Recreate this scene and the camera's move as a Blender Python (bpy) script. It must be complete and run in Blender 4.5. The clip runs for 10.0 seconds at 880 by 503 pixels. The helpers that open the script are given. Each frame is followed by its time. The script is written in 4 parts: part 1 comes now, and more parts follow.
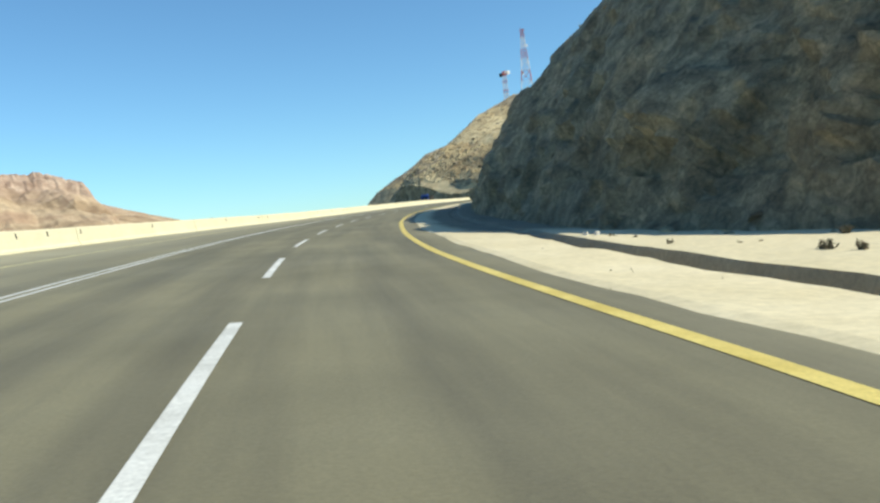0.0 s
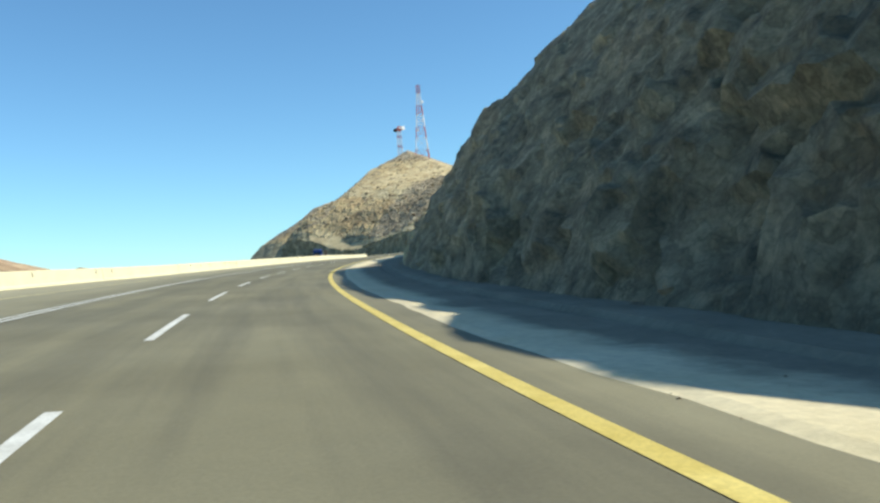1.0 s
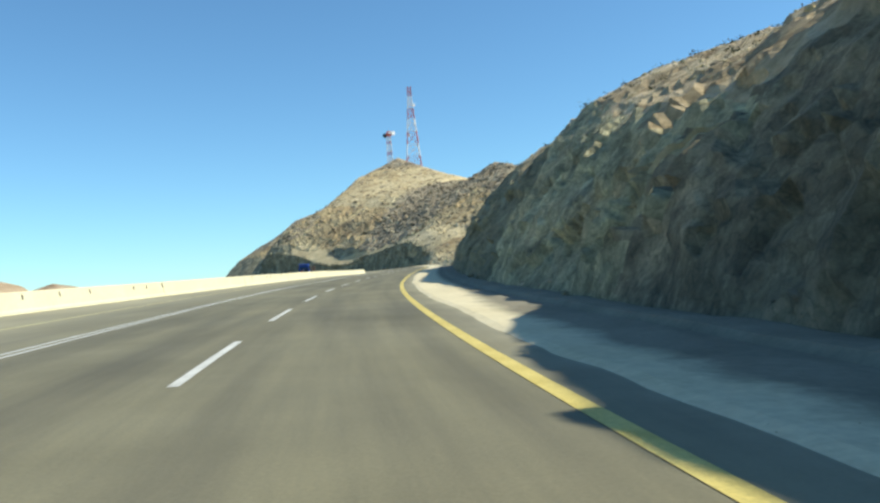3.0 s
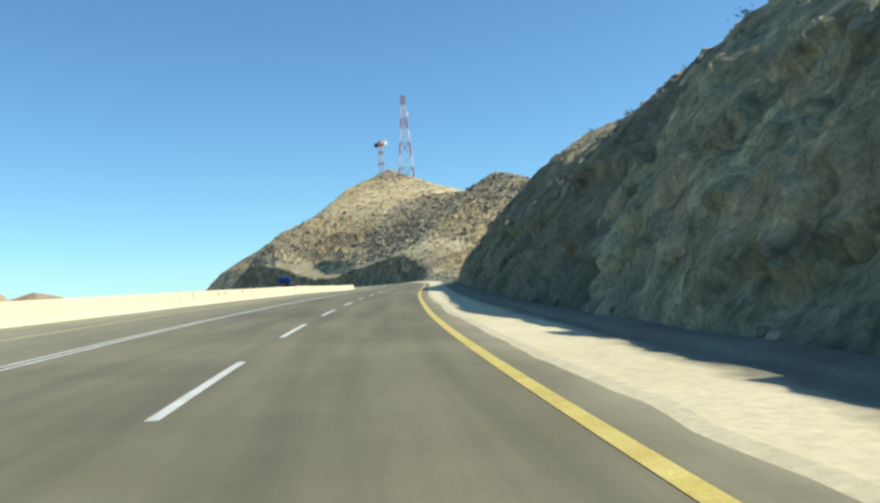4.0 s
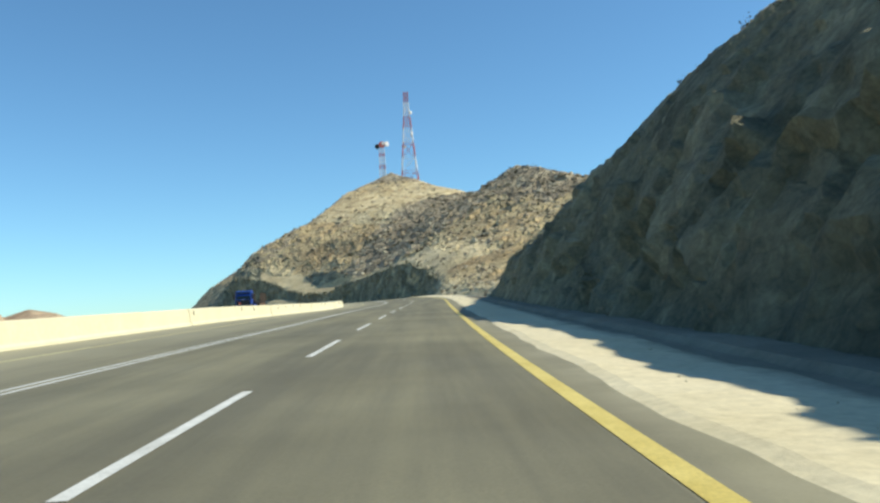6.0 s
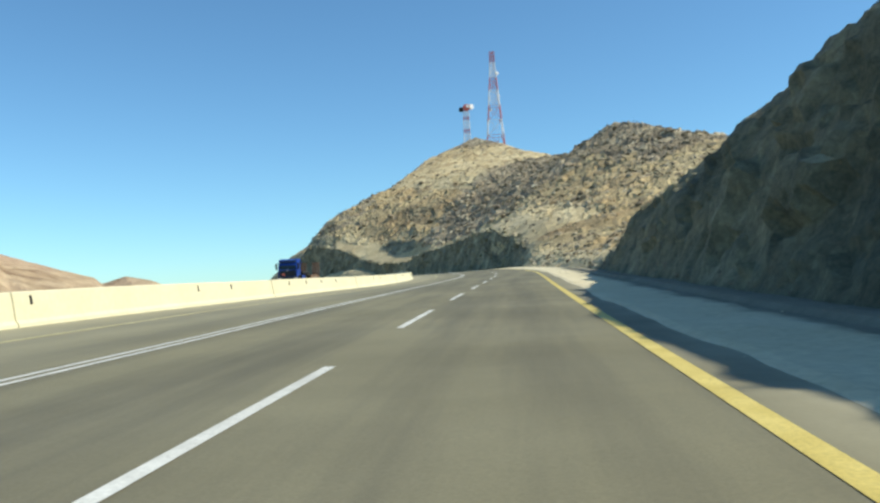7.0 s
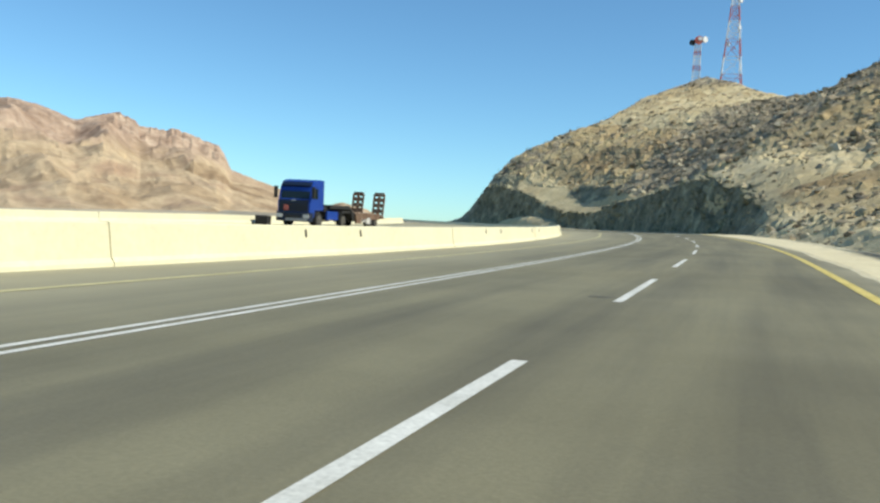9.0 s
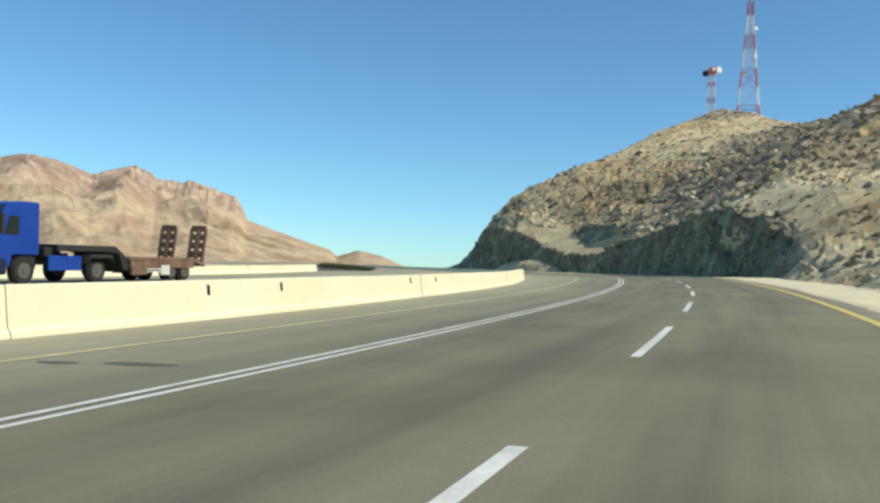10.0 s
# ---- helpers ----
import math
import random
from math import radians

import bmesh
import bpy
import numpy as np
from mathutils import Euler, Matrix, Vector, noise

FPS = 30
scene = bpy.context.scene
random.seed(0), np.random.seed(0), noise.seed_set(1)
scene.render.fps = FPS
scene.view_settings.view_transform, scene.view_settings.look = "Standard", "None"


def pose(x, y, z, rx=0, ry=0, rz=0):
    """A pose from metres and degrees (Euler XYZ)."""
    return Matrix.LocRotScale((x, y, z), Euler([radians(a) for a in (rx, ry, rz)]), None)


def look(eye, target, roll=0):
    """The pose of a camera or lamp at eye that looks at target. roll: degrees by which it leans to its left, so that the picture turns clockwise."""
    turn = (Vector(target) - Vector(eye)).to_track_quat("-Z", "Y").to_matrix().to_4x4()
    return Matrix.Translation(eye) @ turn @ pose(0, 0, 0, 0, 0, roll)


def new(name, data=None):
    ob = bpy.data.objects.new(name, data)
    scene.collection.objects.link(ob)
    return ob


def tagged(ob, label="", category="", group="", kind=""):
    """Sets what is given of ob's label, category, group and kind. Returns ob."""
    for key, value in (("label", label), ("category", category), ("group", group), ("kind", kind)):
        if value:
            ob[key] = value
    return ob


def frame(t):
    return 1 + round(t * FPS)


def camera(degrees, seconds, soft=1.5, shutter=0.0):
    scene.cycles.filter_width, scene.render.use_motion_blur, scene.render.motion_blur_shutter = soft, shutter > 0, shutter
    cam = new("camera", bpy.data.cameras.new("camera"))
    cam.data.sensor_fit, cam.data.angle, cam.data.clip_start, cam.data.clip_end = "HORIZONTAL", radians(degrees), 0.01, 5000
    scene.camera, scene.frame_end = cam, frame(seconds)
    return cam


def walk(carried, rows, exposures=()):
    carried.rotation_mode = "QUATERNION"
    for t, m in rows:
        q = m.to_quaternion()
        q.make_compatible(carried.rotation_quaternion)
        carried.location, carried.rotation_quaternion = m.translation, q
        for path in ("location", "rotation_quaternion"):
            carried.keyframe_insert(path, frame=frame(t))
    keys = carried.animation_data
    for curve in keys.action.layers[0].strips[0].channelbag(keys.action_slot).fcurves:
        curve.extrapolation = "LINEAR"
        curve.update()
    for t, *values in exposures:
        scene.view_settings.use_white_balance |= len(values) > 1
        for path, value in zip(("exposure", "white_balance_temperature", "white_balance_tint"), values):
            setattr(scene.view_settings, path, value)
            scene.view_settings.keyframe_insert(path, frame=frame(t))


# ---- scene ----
cam = camera(54.33, 10.0, soft=2.6)
# seconds, place, heading to the left, pitch, lean
PATH = [
    (0, (0.000, -0.000, 0.000), 4.19, -1.84, -5.61),
    (0.5, (-2.545, 12.134, 0.385), -0.84, -0.22, -5.62),
    (1, (-4.547, 24.294, 0.746), -3.86, 1.39, -3.93),
    (1.5, (-6.190, 36.449, 1.136), -4.86, 3.18, -4.10),
    (2, (-7.573, 48.598, 1.499), -5.02, 3.68, -4.44),
    (2.5, (-8.696, 60.742, 1.880), -5.26, 2.38, -4.63),
    (3, (-9.513, 72.875, 2.285), -5.21, 2.34, -4.02),
    (4.5, (-9.878, 109.218, 3.398), -7.03, 4.47, -2.07),
    (5, (-9.369, 121.332, 3.748), -8.09, 5.31, -1.48),
    (6.5, (-6.535, 157.681, 4.766), -4.16, 3.41, -4.58),
    (7, (-5.624, 169.812, 5.092), -0.13, 2.66, -2.59),
    (7.5, (-4.716, 181.942, 5.438), 3.51, 1.94, 0.44),
    (8, (-3.716, 194.053, 5.811), 5.85, 1.36, 2.91),
    (8.5, (-2.652, 206.152, 6.200), 8.86, 0.17, 3.67),
    (9, (-1.599, 218.242, 6.584), 13.86, -1.04, 3.43),
    (9.5, (-0.572, 230.315, 6.966), 16.01, -0.08, 2.74),
    (10, (0.428, 242.381, 7.314), 15.42, 1.98, 2.24),
]


def gaze(eye, left, pitch, lean):
    a, b = radians(left), radians(pitch)
    way = Vector((-math.sin(a) * math.cos(b), math.cos(a) * math.cos(b), math.sin(b)))
    return look(eye, Vector(eye) + way * 10, lean)


walk(cam, [(t, gaze(eye, left, pitch, lean)) for t, eye, left, pitch, lean in PATH], [(0.0, 0.38), (0.5, 0.46), (1.5, 0.50), (3.0, 0.48), (4.5, 0.40), (7.0, 0.38), (8.5, 0.42), (9.0, 0.34), (10.0, 0.24)])

# ---- light ----
SUN_EL, SUN_AZ = 42.2, 98.0  # degrees above the ground; degrees to the right of +y
scene.view_settings.exposure = 0.52
world = bpy.data.worlds.new("sky")
scene.world = world
world.use_nodes = True
sky = world.node_tree.nodes.new("ShaderNodeTexSky")
sky.sky_type, sky.sun_disc = "NISHITA", False
sky.sun_elevation, sky.sun_rotation = radians(SUN_EL), radians(SUN_AZ)
sky.altitude, sky.dust_density, sky.air_density, sky.ozone_density = 1200, 0.6, 1.0, 1.5
back = world.node_tree.nodes["Background"]
back.inputs["Strength"].default_value = 0.094
deep = world.node_tree.nodes.new("ShaderNodeMix")  # the deep blue of clear desert air
deep.data_type, deep.blend_type = "RGBA", "MULTIPLY"
deep.inputs[0].default_value, deep.inputs[7].default_value = 1.0, (0.76, 1.165, 1.30, 1)
world.node_tree.links.new(sky.outputs[0], deep.inputs[6])
world.node_tree.links.new(deep.outputs[2], back.inputs["Color"])
lamp = bpy.data.lights.new("sun", "SUN")
lamp.energy, lamp.angle, lamp.color = 4.1, radians(0.53), (1.0, 0.97, 0.80)
sun = new("sun", lamp)
a, b = radians(SUN_AZ), radians(SUN_EL)
sun.matrix_world = look((60, 100, 120), Vector((60, 100, 120)) - Vector((math.sin(a) * math.cos(b), math.cos(a) * math.cos(b), math.sin(b))))


# ---- materials ----
def graph(name, rough=0.9, metal=0.0):
    mat = bpy.data.materials.new(name)
    mat.use_nodes = True
    nodes, links = mat.node_tree.nodes, mat.node_tree.links
    bsdf = nodes["Principled BSDF"]
    bsdf.inputs["Roughness"].default_value, bsdf.inputs["Metallic"].default_value = rough, metal
    bsdf.inputs["Specular IOR Level"].default_value = 0.3
    return mat, nodes, links, bsdf


def ramp(nodes, links, source, stops):
    r = nodes.new("ShaderNodeValToRGB")
    while len(r.color_ramp.elements) < len(stops):
        r.color_ramp.elements.new(0.5)
    for e, (p, c) in zip(r.color_ramp.elements, stops):
        e.position, e.color = p, (*c, 1)
    links.new(source, r.inputs[0])
    return r.outputs[0]


def coords(nodes, links, scale=(1, 1, 1), uv=False):
    tc, mp = nodes.new("ShaderNodeTexCoord"), nodes.new("ShaderNodeMapping")
    links.new(tc.outputs["UV" if uv else "Object"], mp.inputs[0])
    mp.inputs["Scale"].default_value = scale
    return mp.outputs[0]


def noise_tex(nodes, links, vec, scale, detail=6, rough=0.6, distort=0.0):
    n = nodes.new("ShaderNodeTexNoise")
    n.inputs["Scale"].default_value, n.inputs["Detail"].default_value = scale, detail
    n.inputs["Roughness"].default_value, n.inputs["Distortion"].default_value = rough, distort
    links.new(vec, n.inputs["Vector"])
    return n.outputs["Fac"]


def mix(nodes, links, fac, a, b, mode="MIX"):
    m = nodes.new("ShaderNodeMix")
    m.data_type, m.blend_type = "RGBA", mode
    for slot, v in ((0, fac), (6, a), (7, b)):
        if isinstance(v, (int, float)):
            m.inputs[slot].default_value = v
        elif isinstance(v, tuple):
            m.inputs[slot].default_value = (*v, 1)
        else:
            links.new(v, m.inputs[slot])
    return m.outputs[2]


def bump(nodes, links, bsdf, height, strength, dist):
    b = nodes.new("ShaderNodeBump")
    b.inputs["Strength"].default_value, b.inputs["Distance"].default_value = strength, dist
    links.new(height, b.inputs["Height"])
    links.new(b.outputs[0], bsdf.inputs["Normal"])


def mottled(name, stops, big, small, rough=0.9, bump_by=(0.5, 0.05), metal=0.0, scale=(1, 1, 1), uv=False, grit=(0.72, 1.12)):
    mat, nodes, links, bsdf = graph(name, rough, metal)
    v = coords(nodes, links, scale, uv)
    col = ramp(nodes, links, noise_tex(nodes, links, v, big), stops)
    fine = noise_tex(nodes, links, v, small, 8, 0.7)
    dark = ramp(nodes, links, fine, [(0.3, (grit[0],) * 3), (0.7, (grit[1],) * 3)])
    links.new(mix(nodes, links, 1.0, col, dark, "MULTIPLY"), bsdf.inputs["Base Color"])
    if bump_by[0]:
        bump(nodes, links, bsdf, fine, *bump_by)
    return mat


def plain(name, colour, rough=0.5, metal=0.0):
    c = Vector(colour)
    return mottled(name, [(0.35, tuple(c * 0.9)), (0.65, tuple(c * 1.08))], 1.5, 40, rough, (0.05, 0.005), metal)


def asphalt():
    """Worn asphalt; darker wheel tracks run along the lanes (u is metres along, v metres across)."""
    mat, nodes, links, bsdf = graph("asphalt", 0.82)
    v = coords(nodes, links)
    lane = coords(nodes, links, (0.03, 0.55, 1), True)
    patch = coords(nodes, links, (0.10, 0.10, 1), True)
    col = ramp(nodes, links, noise_tex(nodes, links, v, 0.22, 4), [(0.3, (0.158, 0.144, 0.092)), (0.7, (0.215, 0.198, 0.130))])
    streak = ramp(nodes, links, noise_tex(nodes, links, lane, 1.6, 5), [(0.36, (0.74, 0.74, 0.77)), (0.60, (1.09, 1.08, 1.05))])
    stain = ramp(nodes, links, noise_tex(nodes, links, patch, 1.1, 7, 0.65), [(0.28, (0.82, 0.82, 0.84)), (0.46, (1, 1, 1)), (0.66, (1.12, 1.10, 1.05))])
    grit = noise_tex(nodes, links, v, 34, 8, 0.7)
    speck = ramp(nodes, links, grit, [(0.3, (0.84, 0.84, 0.84)), (0.7, (1.1, 1.1, 1.1))])
    col = mix(nodes, links, 1.0, col, streak, "MULTIPLY")
    col = mix(nodes, links, 0.8, col, stain, "MULTIPLY")
    col = mix(nodes, links, 1.0, col, speck, "MULTIPLY")
    across, place = nodes.new("ShaderNodeSeparateXYZ"), nodes.new("ShaderNodeMapRange")
    links.new(coords(nodes, links, (1, 1, 1), True), across.inputs[0])
    links.new(across.outputs[1], place.inputs[0])
    for slot, value in ((1, -4.8), (2, -11.0), (3, 0.0), (4, 0.75)):
        place.inputs[slot].default_value = value
    dusty = nodes.new("ShaderNodeMath")
    dusty.operation = "MULTIPLY"
    links.new(place.outputs[0], dusty.inputs[0])
    links.new(ramp(nodes, links, noise_tex(nodes, links, patch, 0.9, 6), [(0.25, (0.5, 0.5, 0.5)), (0.65, (1, 1, 1))]), dusty.inputs[1])
    col = mix(nodes, links, dusty.outputs[0], col, (0.42, 0.385, 0.262))
    shoulder, blown = nodes.new("ShaderNodeMapRange"), nodes.new("ShaderNodeMath")  # sand blown on to the shoulder outside the yellow line; its paleness also paints in windscreen haze over the shade
    links.new(across.outputs[1], shoulder.inputs[0])
    for slot, value in ((1, 2.05), (2, 3.1), (3, 0.08), (4, 0.62)):
        shoulder.inputs[slot].default_value = value
    past, drift = nodes.new("ShaderNodeMapRange"), nodes.new("ShaderNodeMath")
    links.new(across.outputs[0], past.inputs[0])
    for slot, value in ((1, 44.0), (2, 60.0), (3, 0.35), (4, 1.0)):
        past.inputs[slot].default_value = value
    blown.operation = drift.operation = "MULTIPLY"
    links.new(shoulder.outputs[0], drift.inputs[0])
    links.new(past.outputs[0], drift.inputs[1])
    links.new(drift.outputs[0], blown.inputs[0])
    links.new(ramp(nodes, links, noise_tex(nodes, links, v, 0.5, 6, 0.65), [(0.3, (0.3, 0.3, 0.3)), (0.65, (1, 1, 1))]), blown.inputs[1])
    on_edge = nodes.new("ShaderNodeMath")
    on_edge.operation = "GREATER_THAN"
    links.new(across.outputs[1], on_edge.inputs[0])
    on_edge.inputs[1].default_value = 2.05
    kept = nodes.new("ShaderNodeMath")
    kept.operation = "MULTIPLY"
    links.new(blown.outputs[0], kept.inputs[0])
    links.new(on_edge.outputs[0], kept.inputs[1])
    links.new(mix(nodes, links, kept.outputs[0], col, (0.50, 0.45, 0.31)), bsdf.inputs["Base Color"])
    bump(nodes, links, bsdf, grit, 0.25, 0.008)
    return mat


def rock(name, stops, big, cell, tint, bump_by, island=False, low=0.6, grain_by=(0.62, 1.2)):
    """Loose broken rock: big patches of colour, facets from cells, and grain."""
    mat, nodes, links, bsdf = graph(name, 0.93)
    v = coords(nodes, links)
    if island:
        g = nodes.new("ShaderNodeNewGeometry")
        first = ramp(nodes, links, g.outputs["Random Per Island"], stops)
    else:
        first = ramp(nodes, links, noise_tex(nodes, links, v, big, 5, 0.6, 0.4), stops)
    vor = nodes.new("ShaderNodeTexVoronoi")
    vor.inputs["Scale"].default_value = cell
    wob = nodes.new("ShaderNodeMix")
    wob.data_type = "VECTOR"
    wob.inputs[0].default_value = 0.35
    nz = nodes.new("ShaderNodeTexNoise")
    nz.inputs["Scale"].default_value, nz.inputs["Detail"].default_value = cell * 1.3, 5
    links.new(v, nz.inputs["Vector"])
    links.new(v, wob.inputs[4])
    links.new(nz.outputs["Color"], wob.inputs[5])
    links.new(wob.outputs[1], vor.inputs["Vector"])
    facet = ramp(nodes, links, vor.outputs["Color"], [(0.0, (low * 1.02, low, low * 0.96)), (1.0, tint)])
    fine = noise_tex(nodes, links, v, cell * 5, 9, 0.72)
    grain = ramp(nodes, links, fine, [(0.28, (grain_by[0],) * 3), (0.72, (grain_by[1],) * 3)])
    col = mix(nodes, links, 0.85, first, facet, "MULTIPLY")
    links.new(mix(nodes, links, 1.0, col, grain, "MULTIPLY"), bsdf.inputs["Base Color"])
    add = nodes.new("ShaderNodeMath")
    add.operation = "MULTIPLY_ADD"
    links.new(vor.outputs["Distance"], add.inputs[0])
    add.inputs[1].default_value = 0.8
    links.new(fine, add.inputs[2])
    bump(nodes, links, bsdf, add.outputs[0], *bump_by)
    return mat


def cut_rock(name, stops, patch, block, contrast=1.0, grit=(0.60, 1.29)):
    """Blasted bedrock: patches of colour, chipped blocks, dark crevices between them, spalled grain."""
    mat, nodes, links, bsdf = graph(name, 0.93)
    v = coords(nodes, links)
    col = ramp(nodes, links, noise_tex(nodes, links, v, patch, 7, 0.62, 0.5), stops)
    lump = noise_tex(nodes, links, v, block, 6, 0.66, 0.2)
    c = contrast
    col = mix(nodes, links, 1.0, col, ramp(nodes, links, lump, [(0.34, (1 - 0.46 * c, 1 - 0.45 * c, 1 - 0.44 * c)), (0.48, (0.95, 0.95, 0.94)), (0.66, (1 + 0.48 * c, 1 + 0.45 * c, 1 + 0.40 * c))]), "MULTIPLY")
    shake = nodes.new("ShaderNodeTexNoise")  # bends the chips' edges
    shake.inputs["Scale"].default_value, shake.inputs["Detail"].default_value = block * 2.2, 6
    links.new(v, shake.inputs["Vector"])
    push, bent = nodes.new("ShaderNodeVectorMath"), nodes.new("ShaderNodeVectorMath")
    push.operation, bent.operation = "SCALE", "ADD"
    links.new(shake.outputs["Color"], push.inputs[0])
    push.inputs["Scale"].default_value = 0.9 / block
    links.new(push.outputs[0], bent.inputs[0])
    links.new(v, bent.inputs[1])
    chip, gap = nodes.new("ShaderNodeTexVoronoi"), nodes.new("ShaderNodeTexVoronoi")
    gap.feature = "DISTANCE_TO_EDGE"
    for n in (chip, gap):
        n.inputs["Scale"].default_value = block * 2.1
        links.new(bent.outputs[0], n.inputs["Vector"])
    tone = ramp(nodes, links, chip.outputs["Color"], [(0.15, (1 - 0.34 * c,) * 3), (0.5, (1.0, 1.0, 1.0)), (0.85, (1 + 0.36 * c, 1 + 0.35 * c, 1 + 0.33 * c))])
    col = mix(nodes, links, 0.5, col, tone, "MULTIPLY")
    col = mix(nodes, links, 0.4 * c, col, ramp(nodes, links, gap.outputs["Distance"], [(0.0, (0.38, 0.38, 0.38)), (0.09, (1, 1, 1))]), "MULTIPLY")
    spall = noise_tex(nodes, links, v, block * 7, 10, 0.78)
    grain = ramp(nodes, links, spall, [(0.28, (grit[0],) * 3), (0.72, (grit[1], grit[1] * 0.99, grit[1] * 0.97))])
    links.new(mix(nodes, links, 1.0, col, grain, "MULTIPLY"), bsdf.inputs["Base Color"])
    add, more = nodes.new("ShaderNodeMath"), nodes.new("ShaderNodeMath")
    add.operation = more.operation = "MULTIPLY_ADD"
    links.new(chip.outputs["Distance"], add.inputs[0])
    add.inputs[1].default_value = -0.8
    links.new(spall, add.inputs[2])
    links.new(lump, more.inputs[0])
    more.inputs[1].default_value = 1.2
    links.new(add.outputs[0], more.inputs[2])
    bump(nodes, links, bsdf, more.outputs[0], 1.0, 0.25)
    return mat


def verge_sand():
    """Pale sand by the road that turns, away from it, to grey gravel with the cutting's shadow in its colour (u is
    metres along, v metres across).
    """
    mat, nodes, links, bsdf = graph("verge_sand", 0.95)
    v, uv = coords(nodes, links), coords(nodes, links, (1, 1, 1), True)
    fine = noise_tex(nodes, links, v, 6, 8, 0.7)
    big = noise_tex(nodes, links, v, 0.4, 6, 0.65)
    sand = ramp(nodes, links, big, [(0.3, (0.62, 0.53, 0.335)), (0.7, (0.72, 0.63, 0.43))])
    # grey for the verge under the cutting's shadow, darker than the lit sand
    shaded_gravel = ramp(nodes, links, big, [(0.3, (0.19, 0.168, 0.118)), (0.7, (0.29, 0.258, 0.185))])
    place = nodes.new("ShaderNodeSeparateXYZ")
    links.new(uv, place.inputs[0])
    wider, inner = nodes.new("ShaderNodeMapRange"), nodes.new("ShaderNodeMath")  # the pale sand is wider from here on, as the cutting's shadow draws back
    links.new(place.outputs[0], wider.inputs[0])
    wider.inputs[1].default_value, wider.inputs[2].default_value, wider.inputs[4].default_value = 94.0, 118.0, 1.1
    inner.operation = "SUBTRACT"
    links.new(place.outputs[1], inner.inputs[0])
    links.new(wider.outputs[0], inner.inputs[1])
    amount = None
    for source, low, high in ((inner.outputs[0], 3.3, 4.9), (place.outputs[0], 25.0, 37.0), (place.outputs[0], 275.0, 255.0)):
        span = nodes.new("ShaderNodeMapRange")
        links.new(source, span.inputs[0])
        span.inputs[1].default_value, span.inputs[2].default_value = low, high
        if amount is None:
            amount = span.outputs[0]
        else:
            both = nodes.new("ShaderNodeMath")
            both.operation = "MULTIPLY"
            links.new(amount, both.inputs[0])
            links.new(span.outputs[0], both.inputs[1])
            amount = both.outputs[0]
    uneven = nodes.new("ShaderNodeMath")
    uneven.operation = "MULTIPLY_ADD"
    links.new(noise_tex(nodes, links, v, 0.7, 7, 0.7), uneven.inputs[0])
    uneven.inputs[1].default_value = 0.9
    links.new(amount, uneven.inputs[2])
    share = ramp(nodes, links, uneven.outputs[0], [(0.62, (0, 0, 0)), (1.0, (1, 1, 1))])
    col = mix(nodes, links, share, sand, shaded_gravel)
    grit = ramp(nodes, links, fine, [(0.3, (0.80, 0.80, 0.80)), (0.7, (1.1, 1.1, 1.1))])
    links.new(mix(nodes, links, 1.0, col, grit, "MULTIPLY"), bsdf.inputs["Base Color"])
    bump(nodes, links, bsdf, fine, 0.4, 0.04)
    return mat


ASPHALT = asphalt()
SHADED_EARTH = mottled("shaded_earth", [(0.3, (0.26, 0.225, 0.16)), (0.7, (0.36, 0.31, 0.22))], 0.8, 9, 0.95, (0.6, 0.08))
SAND = verge_sand()
STAIN = mottled("tar", [(0.3, (0.10, 0.096, 0.07)), (0.7, (0.13, 0.125, 0.095))], 1.5, 20, 0.8, (0.2, 0.01))
CREAM = mottled("cream_paint", [(0.3, (0.65, 0.595, 0.41)), (0.7, (0.71, 0.655, 0.465))], 0.4, 6, 0.8, (0.04, 0.01), grit=(0.90, 1.05))
WHITE = mottled("white_paint", [(0.35, (0.58, 0.57, 0.52)), (0.65, (0.76, 0.75, 0.70))], 1.6, 30, 0.7, (0.1, 0.004))
YELLOW = mottled("yellow_paint", [(0.35, (0.58, 0.45, 0.12)), (0.65, (0.72, 0.58, 0.19))], 1.6, 30, 0.7, (0.1, 0.004))
FADED = mottled("faded_yellow_paint", [(0.35, (0.46, 0.405, 0.21)), (0.65, (0.62, 0.555, 0.30))], 1.6, 30, 0.8, (0.1, 0.004))
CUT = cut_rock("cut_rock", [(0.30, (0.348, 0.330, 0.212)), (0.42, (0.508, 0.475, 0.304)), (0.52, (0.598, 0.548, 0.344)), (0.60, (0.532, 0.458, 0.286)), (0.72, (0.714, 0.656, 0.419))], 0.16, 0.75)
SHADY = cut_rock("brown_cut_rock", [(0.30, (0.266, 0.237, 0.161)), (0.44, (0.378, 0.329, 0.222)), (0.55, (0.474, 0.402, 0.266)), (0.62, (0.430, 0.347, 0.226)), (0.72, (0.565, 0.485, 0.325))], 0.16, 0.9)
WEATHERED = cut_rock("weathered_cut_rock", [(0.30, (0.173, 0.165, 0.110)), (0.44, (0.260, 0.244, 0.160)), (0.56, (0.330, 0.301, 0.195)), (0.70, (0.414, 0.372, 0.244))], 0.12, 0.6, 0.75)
# the hill's steep foot faces away from the sun; its shade is in this colour
SHADED_CUT = cut_rock("shaded_cut_rock", [(0.30, (0.140, 0.133, 0.090)), (0.46, (0.230, 0.213, 0.143)), (0.58, (0.319, 0.292, 0.195)), (0.72, (0.505, 0.464, 0.315))], 0.22, 0.3, 0.7, (0.80, 1.14))
